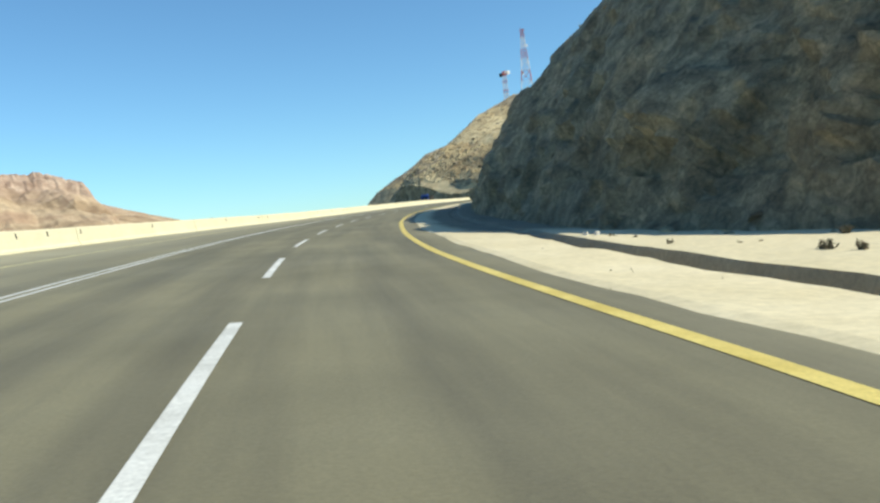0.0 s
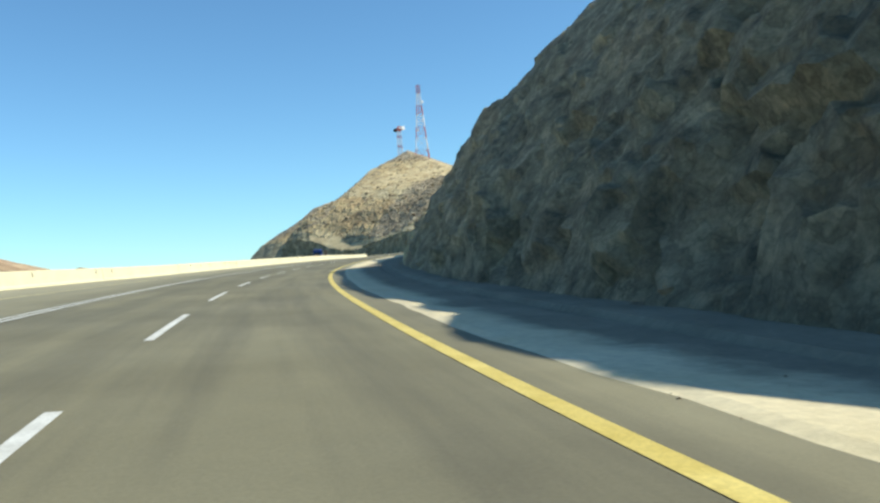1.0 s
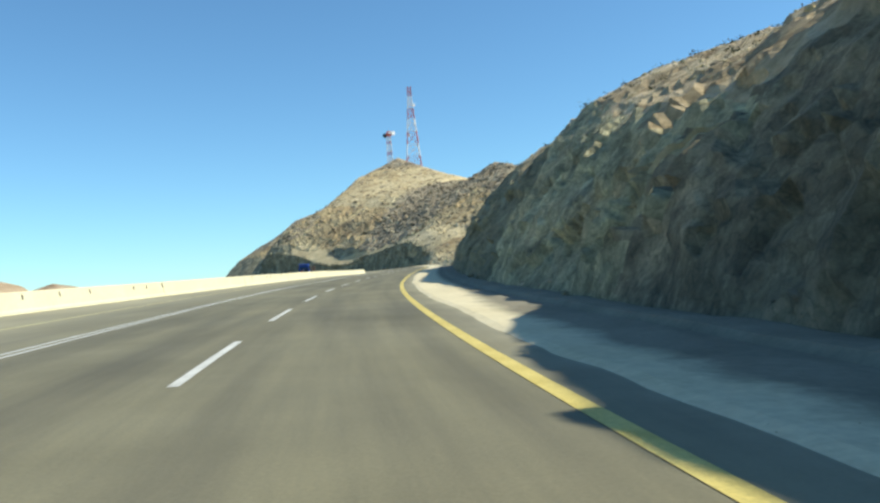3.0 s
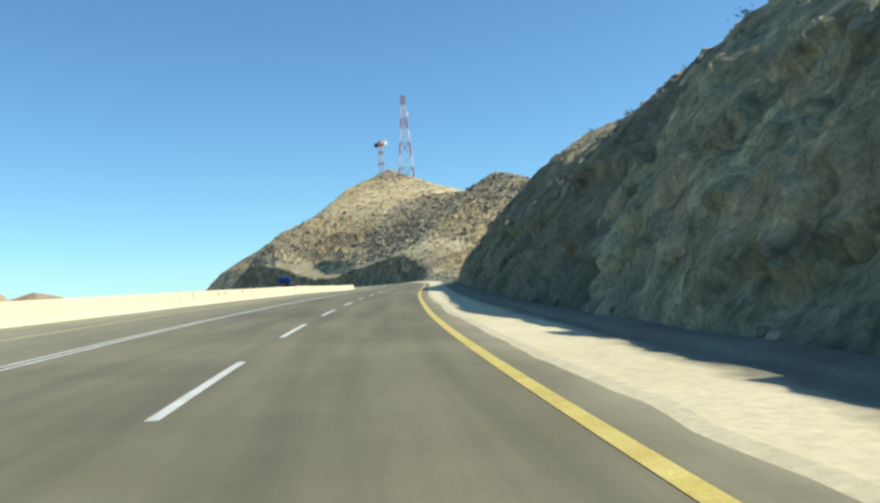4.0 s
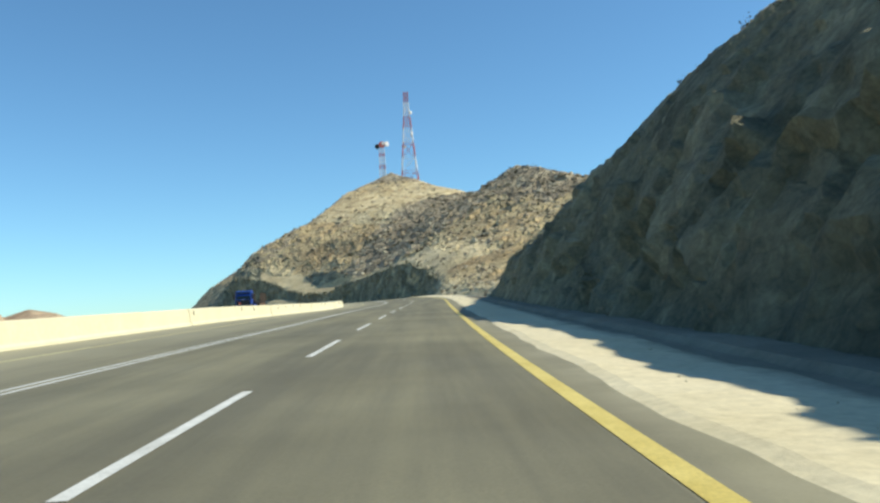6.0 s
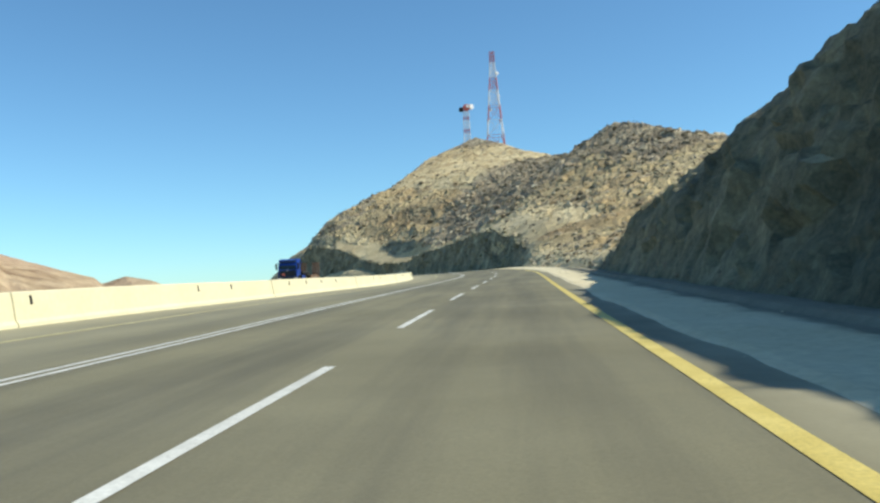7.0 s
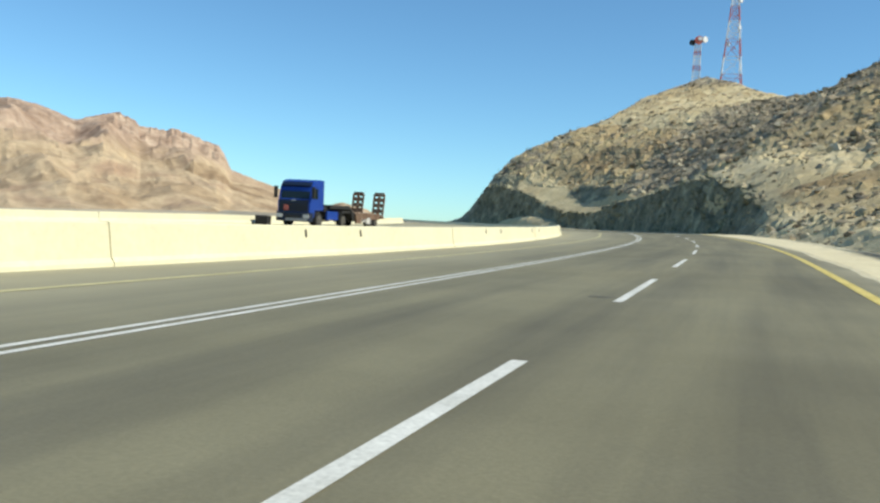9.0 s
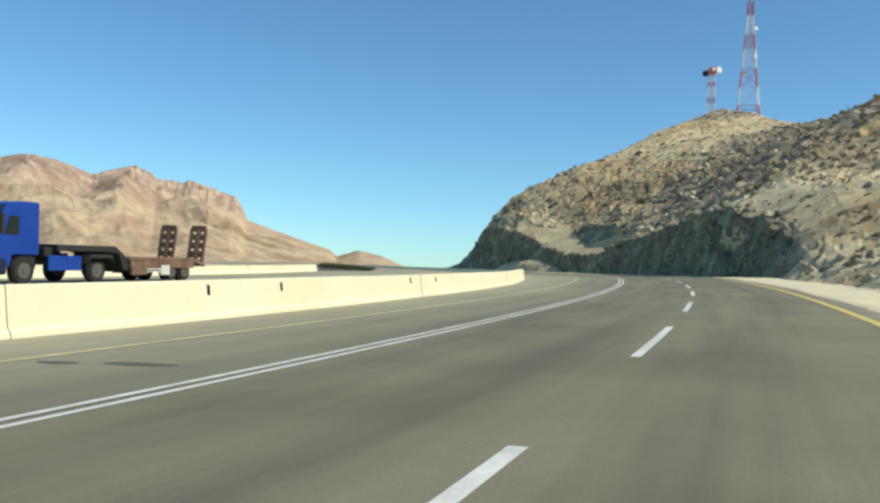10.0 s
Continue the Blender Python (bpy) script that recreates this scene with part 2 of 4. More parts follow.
CREST = rock("crest_rock", [(0.28, (0.28, 0.20, 0.12)), (0.42, (0.46, 0.35, 0.21)), (0.54, (0.60, 0.48, 0.31)), (0.72, (0.74, 0.64, 0.46))], 0.4, 0.8, (1.25, 1.2, 1.1), (0.8, 0.3))
HILL = rock("hill_rock", [(0.28, (0.29, 0.20, 0.11)), (0.42, (0.43, 0.325, 0.185)), (0.55, (0.53, 0.42, 0.245)), (0.70, (0.60, 0.49, 0.30))], 0.055, 0.28, (1.15, 1.10, 0.95), (0.8, 0.5), low=0.72, grain_by=(0.78, 1.14))
RUBBLE = rock("brown_rubble", [(0.30, (0.22, 0.175, 0.118)), (0.46, (0.33, 0.27, 0.185)), (0.58, (0.43, 0.36, 0.25)), (0.72, (0.53, 0.455, 0.32))], 0.10, 0.4, (1.22, 1.16, 1.04), (1.0, 0.5), low=0.62, grain_by=(0.74, 1.16))
SCREE = rock("pale_scree", [(0.3, (0.45, 0.36, 0.215)), (0.5, (0.56, 0.46, 0.285)), (0.7, (0.68, 0.575, 0.37))], 0.12, 0.9, (1.08, 1.05, 0.93), (0.5, 0.2), low=0.8, grain_by=(0.82, 1.1))
STREAK = rock("pale_streak_rock", [(0.3, (0.34, 0.305, 0.20)), (0.7, (0.47, 0.425, 0.285))], 0.5, 1.6, (1.1, 1.1, 1.05), (0.6, 0.15), grain_by=(0.75, 1.15))
BOULDER = rock("boulder_rock", [(0.0, (0.22, 0.175, 0.12)), (0.5, (0.40, 0.33, 0.23)), (1.0, (0.62, 0.54, 0.39))], 0.2, 0.9, (1.15, 1.12, 1.05), (0.7, 0.2), True)


def strata():
    """Bare mountain rock: reddish crags above, tan slopes and pale fans below, cut by gullies."""
    mat, nodes, links, bsdf = graph("mountain_rock", 0.95)
    v = coords(nodes, links)
    big = noise_tex(nodes, links, v, 0.006, 6, 0.62, 0.6)
    tan = ramp(nodes, links, big, [(0.32, (0.29, 0.19, 0.115)), (0.43, (0.43, 0.30, 0.182)), (0.54, (0.54, 0.395, 0.252)), (0.66, (0.43, 0.283, 0.183))])
    crag = ramp(nodes, links, noise_tex(nodes, links, v, 0.02, 7, 0.7), [(0.35, (0.29, 0.19, 0.13)), (0.5, (0.43, 0.295, 0.212)), (0.66, (0.56, 0.415, 0.305))])
    z, place = nodes.new("ShaderNodeSeparateXYZ"), nodes.new("ShaderNodeMath")
    links.new(v, z.inputs[0])
    place.operation = "MULTIPLY_ADD"
    links.new(big, place.inputs[0])
    place.inputs[1].default_value = 150.0
    links.new(z.outputs[2], place.inputs[2])
    span = nodes.new("ShaderNodeMapRange")
    links.new(place.outputs[0], span.inputs[0])
    span.inputs[1].default_value, span.inputs[2].default_value = 195.0, 250.0
    col = mix(nodes, links, span.outputs[0], tan, crag)
    fine = noise_tex(nodes, links, coords(nodes, links, (1, 1, 0.4)), 0.045, 9, 0.75)
    grain = ramp(nodes, links, fine, [(0.32, (0.74, 0.72, 0.71)), (0.68, (1.16, 1.19, 1.19))])
    links.new(mix(nodes, links, 1.0, col, grain, "MULTIPLY"), bsdf.inputs["Base Color"])
    bump(nodes, links, bsdf, fine, 0.7, 9.0)
    return mat


FAR = strata()
GROUND = mottled("desert", [(0.3, (0.38, 0.31, 0.22)), (0.7, (0.50, 0.42, 0.31))], 0.02, 1.0, 1.0, (0.5, 0.1))
BLUE = mottled("blue_truck_paint", [(0.3, (0.010, 0.045, 0.26)), (0.7, (0.016, 0.06, 0.32))], 1.2, 30, 0.3, (0.03, 0.002))
NAVY = plain("dark_navy_panel", (0.012, 0.02, 0.045), 0.4)
RUST = mottled("rusty_steel", [(0.3, (0.12, 0.07, 0.045)), (0.5, (0.19, 0.12, 0.08)), (0.7, (0.27, 0.19, 0.135))], 1.1, 14, 0.85, (0.3, 0.01))
STEEL = plain("grey_steel", (0.33, 0.33, 0.33), 0.5, 0.4)
RIM = plain("dusty_rim", (0.13, 0.12, 0.105), 0.7, 0.2)
PALE = plain("pale_panel", (0.60, 0.58, 0.54), 0.6)
DARK = plain("dark_underframe", (0.03, 0.028, 0.026), 0.7)
RUBBER = plain("tyre_rubber", (0.025, 0.024, 0.023), 0.85)
RED = mottled("tower_red", [(0.3, (0.44, 0.11, 0.09)), (0.7, (0.54, 0.16, 0.13))], 0.6, 8, 0.6, (0.05, 0.01))
TWHITE = plain("tower_white", (0.74, 0.74, 0.74), 0.6)
LEAF = mottled("dry_leaf", [(0.3, (0.07, 0.075, 0.04)), (0.7, (0.13, 0.125, 0.07))], 3.0, 30, 0.8, (0.0, 0.0))
SCRUB = mottled("dry_scrub", [(0.3, (0.13, 0.105, 0.06)), (0.7, (0.22, 0.18, 0.10))], 0.6, 20, 0.9, (0.0, 0.0))
WOOD = plain("dry_twig", (0.16, 0.12, 0.08), 0.9)
SLOT = plain("dark_marker", (0.035, 0.033, 0.03), 0.7)
GLASS, _n, _l, _b = graph("windscreen_glass", 0.06)
_b.inputs["Base Color"].default_value, _b.inputs["Specular IOR Level"].default_value = (0.012, 0.02, 0.02, 1), 0.6

# ---- the road's line ----
# distance along the road in metres and its heading in degrees to the right of +y
BEND = [(-60, -22.1), (0, -13.34), (44, -6.9), (88, -0.92), (132, 3.4), (176, 5.3), (218, 5.61), (250, 5.0), (280, 0.9), (305, -3.5), (378, -16.0), (522, -40.0), (800, -40.0)]
TILT = [(-60, 3.05), (0, 3.05), (49, 2.24), (98, 1.09), (146, 1.06), (195, 0.42), (244, -1.68), (300, -2.6), (800, -2.6)]  # degrees, falling to the right
STEP = 0.5
LINE_S = np.arange(-60, 800, STEP)
_h = np.radians(np.interp(LINE_S, *zip(*BEND)))
LINE_X, LINE_Y = np.cumsum(np.sin(_h)) * STEP, np.cumsum(np.cos(_h)) * STEP
LINE_X += 0.66 - LINE_X[120]
LINE_Y -= LINE_Y[120]


def along(s, lat, up=0.0):
    """World places for distances along the road, metres to its right, and metres above its surface."""
    s, lat, up = np.broadcast_arrays(np.asarray(s, float), np.asarray(lat, float), np.asarray(up, float))
    h = np.radians(np.interp(s, *zip(*BEND)))
    x, y = np.interp(s, LINE_S, LINE_X), np.interp(s, LINE_S, LINE_Y)
    fall = np.tan(np.radians(np.interp(s, *zip(*TILT))))
    z = -1.13 + 0.03 * np.minimum(s, 315) + 0.014 * np.maximum(s - 315, 0) - fall * np.clip(lat, -15.3, 6) + up
    return np.stack([x + lat * np.cos(h), y - lat * np.sin(h), z], -1)


def mesh(name, verts, faces, mat=None, smooth=False):
    me = bpy.data.meshes.new(name)
    me.from_pydata([tuple(map(float, v)) for v in verts], [], [tuple(map(int, f)) for f in faces])
    me.update()
    if mat:
        me.materials.append(mat)
    if smooth:
        me.shade_smooth()
    return me


def grid_faces(n, m):
    i, j = np.meshgrid(np.arange(n - 1), np.arange(m - 1), indexing="ij")
    a = (i * m + j).ravel()
    return np.stack([a, a + m, a + m + 1, a + 1], 1)


def strip(name, s, lats, ups, mat):
    """A sheet or bar swept along the road from one cross-section of (lat, up), from left to right. UVs are metres along and across."""
    S, L = np.meshgrid(s, lats, indexing="ij")
    U = np.broadcast_to(np.asarray(ups, float), S.shape)
    n, m = S.shape
    faces = grid_faces(n, m).tolist()
    me = mesh(name, along(S, L, U).reshape(-1, 3), faces, mat)
    uv, flat = me.uv_layers.new(name="UVMap"), np.stack([S.ravel(), L.ravel()], 1)
    idx = np.empty(len(me.loops), int)
    me.loops.foreach_get("vertex_index", idx)
    uv.data.foreach_set("uv", flat[idx].ravel())
    return me


def swept(name, s, lats, shape, mat):
    """A closed bar of one cross-section of (lat, up) that follows its own line along the road."""
    n, m = len(s), len(shape)
    P = along(s[:, None], lats[:, None] + np.array([l for l, _ in shape]), np.array([u for _, u in shape])[None, :])
    faces = grid_faces(n, m).tolist() + [list(range(m)), [(n - 1) * m + j for j in reversed(range(m))]] + [[i * m, (i + 1) * m, (i + 1) * m + m - 1, i * m + m - 1][::-1] for i in range(n - 1)]
    return mesh(name, P.reshape(-1, 3), faces, mat)


def part(name, data, mat, parent, label=""):
    """One mesh object under a thing or a part; data is a bmesh or a mesh."""
    if isinstance(data, bmesh.types.BMesh):
        me = bpy.data.meshes.new(name)
        data.to_mesh(me)
        data.free()
    else:
        me = data
    if mat and not me.materials:
        me.materials.append(mat)
    ob = new(name, me)
    ob.parent = parent
    return tagged(ob, label)


def wob(x, y, z, scale, seed=0.0):
    return noise.noise(Vector((x * scale + seed, y * scale - seed, z * scale + 2 * seed)))



# ---- carriageways ----
S_ALL = np.arange(-58, 700, 2.0)
road = tagged(new("road", strip("road", S_ALL, [-15.2, -8.4, -5.3, -3.5, -1.6, 0.3, 2.1, 3.15, 3.4], [0, 0, 0, 0, 0, 0, 0, 0.0, -0.4], ASPHALT)), "sun-bleached grey asphalt carriageway with worn wheel tracks", "road", kind="structure")
road2 = tagged(new("road_2", strip("road_2", S_ALL, [-29.6, -25, -21, -17.5, -15.3], [0.22, 0.26, 0.26, 0.22, 0.03], ASPHALT)), "grey asphalt carriageway beyond the median barrier", "road", kind="structure")
bank = tagged(new("roadside_bank", strip("roadside_bank", S_ALL, [-46, -38, -33, -30.6, -29.3], [-4.5, -2.6, -0.6, 0.16, 0.2], GROUND)), "bare earth bank falling away beyond the road", "bank", kind="structure")
S_LINE = np.arange(-56, 600, 1.5)
# metres to the right of each painted line, along the road
EDGE_AT = [(-60, 2.2), (6, 2.19), (14, 2.0), (20, 1.9), (30, 1.93), (42, 2.03), (80, 2.04), (116, 2.13), (140, 2.2), (178, 2.15), (210, 2.08), (260, 2.12), (600, 2.12)]
PAIR_AT = [(-60, -5.2), (20, -5.2), (80, -5.42), (130, -5.62), (160, -5.3), (185, -5.02), (215, -5.2), (255, -5.42), (600, -5.4)]
DASH_AT = [(-60, -1.44), (9, -1.46), (25, -1.70), (120, -1.72), (165, -1.6), (255, -1.67), (600, -1.62)]
SIDE_AT = [(-60, -8.9), (140, -8.9), (250, -8.78), (600, -8.7)]


def painted(name, s, at, off, w, base, mat, own, label=""):
    """A painted line of width w that keeps to its own distance from the road's middle."""
    mid = np.interp(s, *zip(*at)) + off
    L = np.stack([mid - w / 2, mid + w / 2], 1)
    me = mesh(name, along(s[:, None], L, base).reshape(-1, 3), grid_faces(len(s), 2), mat)
    return part(name, me, mat, own, label)


painted("edge_line", S_LINE, EDGE_AT, 0.0, 0.21, 0.006, YELLOW, road, "solid yellow edge line")
painted("lane_line", S_LINE, PAIR_AT, -0.12, 0.10, 0.006, WHITE, road, "solid white lane line")
painted("lane_line", S_LINE, PAIR_AT, 0.12, 0.10, 0.006, WHITE, road, "solid white lane line")
painted("edge_line", S_LINE, SIDE_AT, 0.0, 0.19, 0.006, FADED, road, "faded yellow edge line")
painted("edge_line", S_LINE, [(-60, -16.6), (600, -16.6)], 0.0, 0.16, 0.15, FADED, road2, "faded yellow edge line")
painted("edge_line", S_LINE, [(-60, -28.4), (600, -28.4)], 0.0, 0.16, 0.244, FADED, road2, "faded yellow edge line")
for k in range(48):
    s0 = 3.2 + 11.43 * (k - 4)
    painted("lane_dash", np.linspace(s0, s0 + 5.7, 5), DASH_AT, 0.0, 0.135, 0.006, WHITE, road)

# dark tar stains, each an uneven patch
for n, (s0, lat, long, wide) in enumerate([(251.9, -7.07, 0.35, 0.9), (251.7, -8.05, 0.3, 0.6), (193.5, -1.9, 0.25, 0.5), (196.3, -1.9, 0.3, 0.3), (69.2, 0.3, 0.22, 0.34), (122.5, -4.3, 0.25, 0.4), (232.5, -2.0, 0.3, 0.4), (266.4, -5.6, 0.3, 0.5)]):
    turn_ = np.linspace(0, 2 * math.pi, 14, endpoint=False)
    r = np.array([1 + 0.45 * wob(math.cos(a) * 1.3, math.sin(a) * 1.3, n * 3.1, 1.0) for a in turn_])
    rim = along(s0 + long * 0.5 * r * np.cos(turn_), lat + wide * 0.5 * r * np.sin(turn_), 0.004)
    part("tar_stain", mesh("tar_stain", rim, [list(range(14))[::-1]], STAIN), STAIN, road, "dark tar stain")

# ---- sandy verge with a ditch ----
verge_s = np.arange(-58, 700, 0.8)
toe = np.interp(verge_s, [-58, 8, 15, 20, 27, 34, 60, 260, 290, 308, 330, 355, 500, 530, 700], [33, 18, 12.3, 10.1, 8.3, 8.0, 7.6, 7.6, 7.0, 5.9, 7.6, 9.2, 9.2, 16, 42])
cols = [(2.62, -0.03), (3.05, 0.03), (4.0, 0.0), (4.75, -0.02), (5.15, -0.05), (5.45, -0.42), (5.9, -0.44), (6.06, 0.0), (6.35, 0.0)]
ditch = np.interp(verge_s, [16, 29, 36, 225, 245, 290, 310], [1, 0.12, 0.3, 0.28, 0.3, 0.1, 0.0])
V, Wd = [], []
for s, t_, d in zip(verge_s, toe, ditch):
    k = min(1.0, (t_ - 0.2) / 6.5)
    edge = 0.22 * wob(s, 0, 0, 0.12) + 0.10 * wob(s, 0, 5, 0.6)
    row = [(2.62 + (lat - 2.62) * k + edge * (i < 3), up if i < 2 else up * d) for i, (lat, up) in enumerate(cols)]
    row += [(6.45 * k + (t_ - 6.45 * k) * q, -0.12 * q) for q in (0.33, 0.66, 1.0)]
    for i, (lat, up) in enumerate(row):
        w = 0.0 if i < 2 else 0.5 if 4 < i < 8 else 1.0
        row[i] = (lat + 0.16 * w * wob(s, lat, 0, 0.45), up + 0.05 * w * wob(s, lat * 2, 3, 0.8) + 0.05 * w * wob(s, lat, 9, 0.17))
    V.append([s] * len(row))
    Wd.append(row)
Wd = np.array(Wd)
verge = tagged(new("verge", mesh("verge", along(np.array(V), Wd[..., 0], Wd[..., 1]).reshape(-1, 3), grid_faces(*np.array(V).shape), SAND)), "pale sandy verge with a shallow ditch", "verge", kind="structure")

verge.data.materials.append(SHADED_EARTH)
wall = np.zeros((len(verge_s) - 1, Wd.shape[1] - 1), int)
wall[verge_s[:-1] < 29, 5:7] = 1  # the ditch's floor and its bank: bare earth, its colour deepened for the shade there
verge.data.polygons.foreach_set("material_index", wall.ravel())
flat = np.stack([np.array(V).ravel(), Wd[..., 0].ravel()], 1)
idx = np.empty(len(verge.data.loops), int)
verge.data.loops.foreach_get("vertex_index", idx)
verge.data.uv_layers.new(name="UVMap").data.foreach_set("uv", flat[idx].ravel())

# ---- right hand slope: lines that run along it, from its toe up to its crest, as (distance along the road, metres to the right, metres up) ----
TOE_LINE = [(-60, 32, -0.5), (8, 17, -0.5), (15, 11.8, -0.5), (20, 9.6, -0.5), (27, 7.8, -0.5), (34, 7.5, -0.5), (60, 7.2, -0.5), (254, 7.2, -0.5), (280, 6.8, -0.5), (308, 5.5, -0.4), (326, 7, -0.4), (354, 8.5, -0.4), (500, 8.5, -0.4), (512, 10, -0.4), (525, 12, -0.4), (565, 20, -0.4), (590, 30, -0.4), (640, 50, -0.4), (690, 70, -0.4), (720, 75, -0.4)]
FOOT_LINE = [(-60, 34, 4), (8, 18.5, 2.6), (15, 13.2, 2.5), (20, 11.1, 2.5), (27, 9.6, 2.6), (34, 9.5, 2.6), (60, 9, 3.8), (83, 9, 3.8), (88, 9.6, 3.2), (93, 9.4, 2.9), (97, 9.2, 3.0), (165, 9, 2.4), (200, 9, 3.5), (234, 9, 3.8), (242, 9, 2), (254, 9, 0.9), (280, 9, 1), (308, 8, 1.2), (315, 8.2, 2.8), (320, 8.4, 4.0), (327, 8.8, 5.8), (338, 9.2, 6.2), (343, 9.4, 7.2), (348, 9.8, 8.5), (360, 10, 8.5), (375, 10, 7.9), (390, 9.8, 6.9), (405, 9.7, 6.0), (415, 9.6, 4.4), (422, 9.6, 3.7), (440, 9.6, 3.9), (456, 9.8, 6.1), (466, 10, 9.0), (475, 10, 10.4), (490, 10, 12), (500, 10.5, 11), (512, 12.6, 5), (525, 17, 3), (565, 34, -0.2), (590, 60, -0.2), (640, 90, -0.2), (690, 109, 0.5), (720, 111, 0)]
BENCH_LINE = [(-60, 37, 9), (8, 20.8, 5), (20, 13.5, 5.6), (34, 12, 6.2), (60, 12, 7.9), (84, 11.9, 8.1), (89, 12.5, 6.4), (93, 12.4, 5.4), (97, 11.8, 5.4), (112, 12.4, 7.4), (165, 12.2, 7.3), (183, 12, 8.2), (200, 12, 8), (234, 12, 6), (242, 12, 3.4), (254, 13, 2.2), (280, 14, 2.6), (308, 12, 2.8), (315, 12, 5.0), (327, 14, 8.3), (338, 15, 9.4), (348, 16, 11.2), (360, 16.5, 11.2), (375, 15.5, 10.2), (390, 13.6, 8.2), (405, 13, 7.0), (415, 14, 6.0), (422, 15, 6.4), (432, 14.8, 6.2), (440, 15.2, 7.0), (448, 15.6, 8.4), (456, 17.5, 10.8), (466, 15, 11.3), (475, 13.5, 12.0), (490, 14, 16), (500, 14, 15.4), (512, 17, 11), (525, 23, 9.5), (565, 52, 4), (590, 85, 0), (640, 120, 0), (690, 129, 19.5), (720, 132, 18)]
BROW_LINE = [(-60, 42, 14), (8, 26, 7.2), (20, 17.6, 8.8), (27, 16.2, 10.6), (34, 16, 11.6), (46, 16, 13), (82, 16, 12.5), (97, 16, 8.1), (125, 15, 10.2), (143, 15.2, 10.7), (165, 15.4, 10.8), (183, 15.2, 11.6), (200, 15.4, 11.3), (234, 16, 8.6), (242, 16, 5), (254, 18, 4), (308, 22, 6), (315, 22, 8.2), (327, 22, 11.0), (342, 21.5, 12.2), (354, 22, 13.6), (375, 22, 15), (390, 24, 16), (405, 22, 13), (415, 18.5, 10.2), (422, 18.6, 10.6), (432, 18.4, 11.2), (440, 18.6, 11.5), (448, 19, 12.1), (456, 21, 13.0), (473, 20, 16), (490, 20, 22), (500, 20, 22), (512, 24, 17), (525, 33, 19), (565, 68, 15), (590, 100, 15), (640, 140, 14), (690, 145, 32), (720, 150, 28)]
FLANK_LINE = [(-60, 48, 17), (8, 34, 10.5), (20, 25, 12), (34, 21, 16), (50, 20.2, 17), (80, 20, 16.4), (97, 20, 9.8), (112, 19.5, 10.4), (125, 19, 12.2), (143, 19.2, 12.9), (165, 19, 12.8), (183, 19, 14.5), (218, 20, 12.5), (234, 20, 11), (242, 19.6, 6.2), (254, 24, 6), (280, 28, 8), (308, 37, 12), (326, 37, 15.5), (354, 37, 20.2), (375, 32, 21.4), (390, 38, 25), (415, 40, 25), (436, 34, 21.2), (455, 34, 23.6), (473, 34, 26.6), (490, 36, 31), (500, 38, 31.6), (512, 40, 28.8), (525, 47, 26.6), (565, 90, 36), (590, 120, 40), (640, 165, 34), (690, 166, 47), (720, 180, 40)]
SHOULDER_LINE = [(-60, 60, 19), (8, 42, 15), (20, 34, 16), (34, 28, 19.5), (80, 27, 22), (97, 27, 13), (165, 26, 15.6), (183, 26, 17.2), (218, 26, 15), (234, 26, 13), (242, 27, 9), (254, 35, 11), (280, 40, 14), (308, 60, 21), (326, 60, 22), (342, 57, 25), (375, 58, 36.6), (390, 62, 40), (415, 62, 35.2), (436, 55, 32), (455, 55, 35), (473, 58, 38), (500, 65, 42.5), (512, 70, 42), (525, 80, 46), (565, 126, 62.3), (590, 160, 71), (640, 200, 58), (690, 205, 58), (720, 215, 50)]
CREST_LINE = [(-60, 120, 22), (8, 120, 20), (20, 120, 22), (34, 120, 26), (80, 120, 27), (97, 120, 22), (125, 120, 22), (165, 120, 25), (183, 120, 28), (234, 120, 25), (242, 120, 26), (254, 120, 30), (280, 120, 36), (308, 110, 31), (326, 100, 29), (342, 85, 26.5), (354, 76, 28), (375, 78, 33), (390, 82, 36.5), (415, 84, 38), (436, 78, 40), (455, 80, 42), (473, 95, 46.3), (490, 126, 52.6), (512, 136, 60), (525, 140, 66), (565, 160, 76.3), (590, 184, 82.4), (640, 240, 66), (690, 260, 60), (720, 270, 55)]
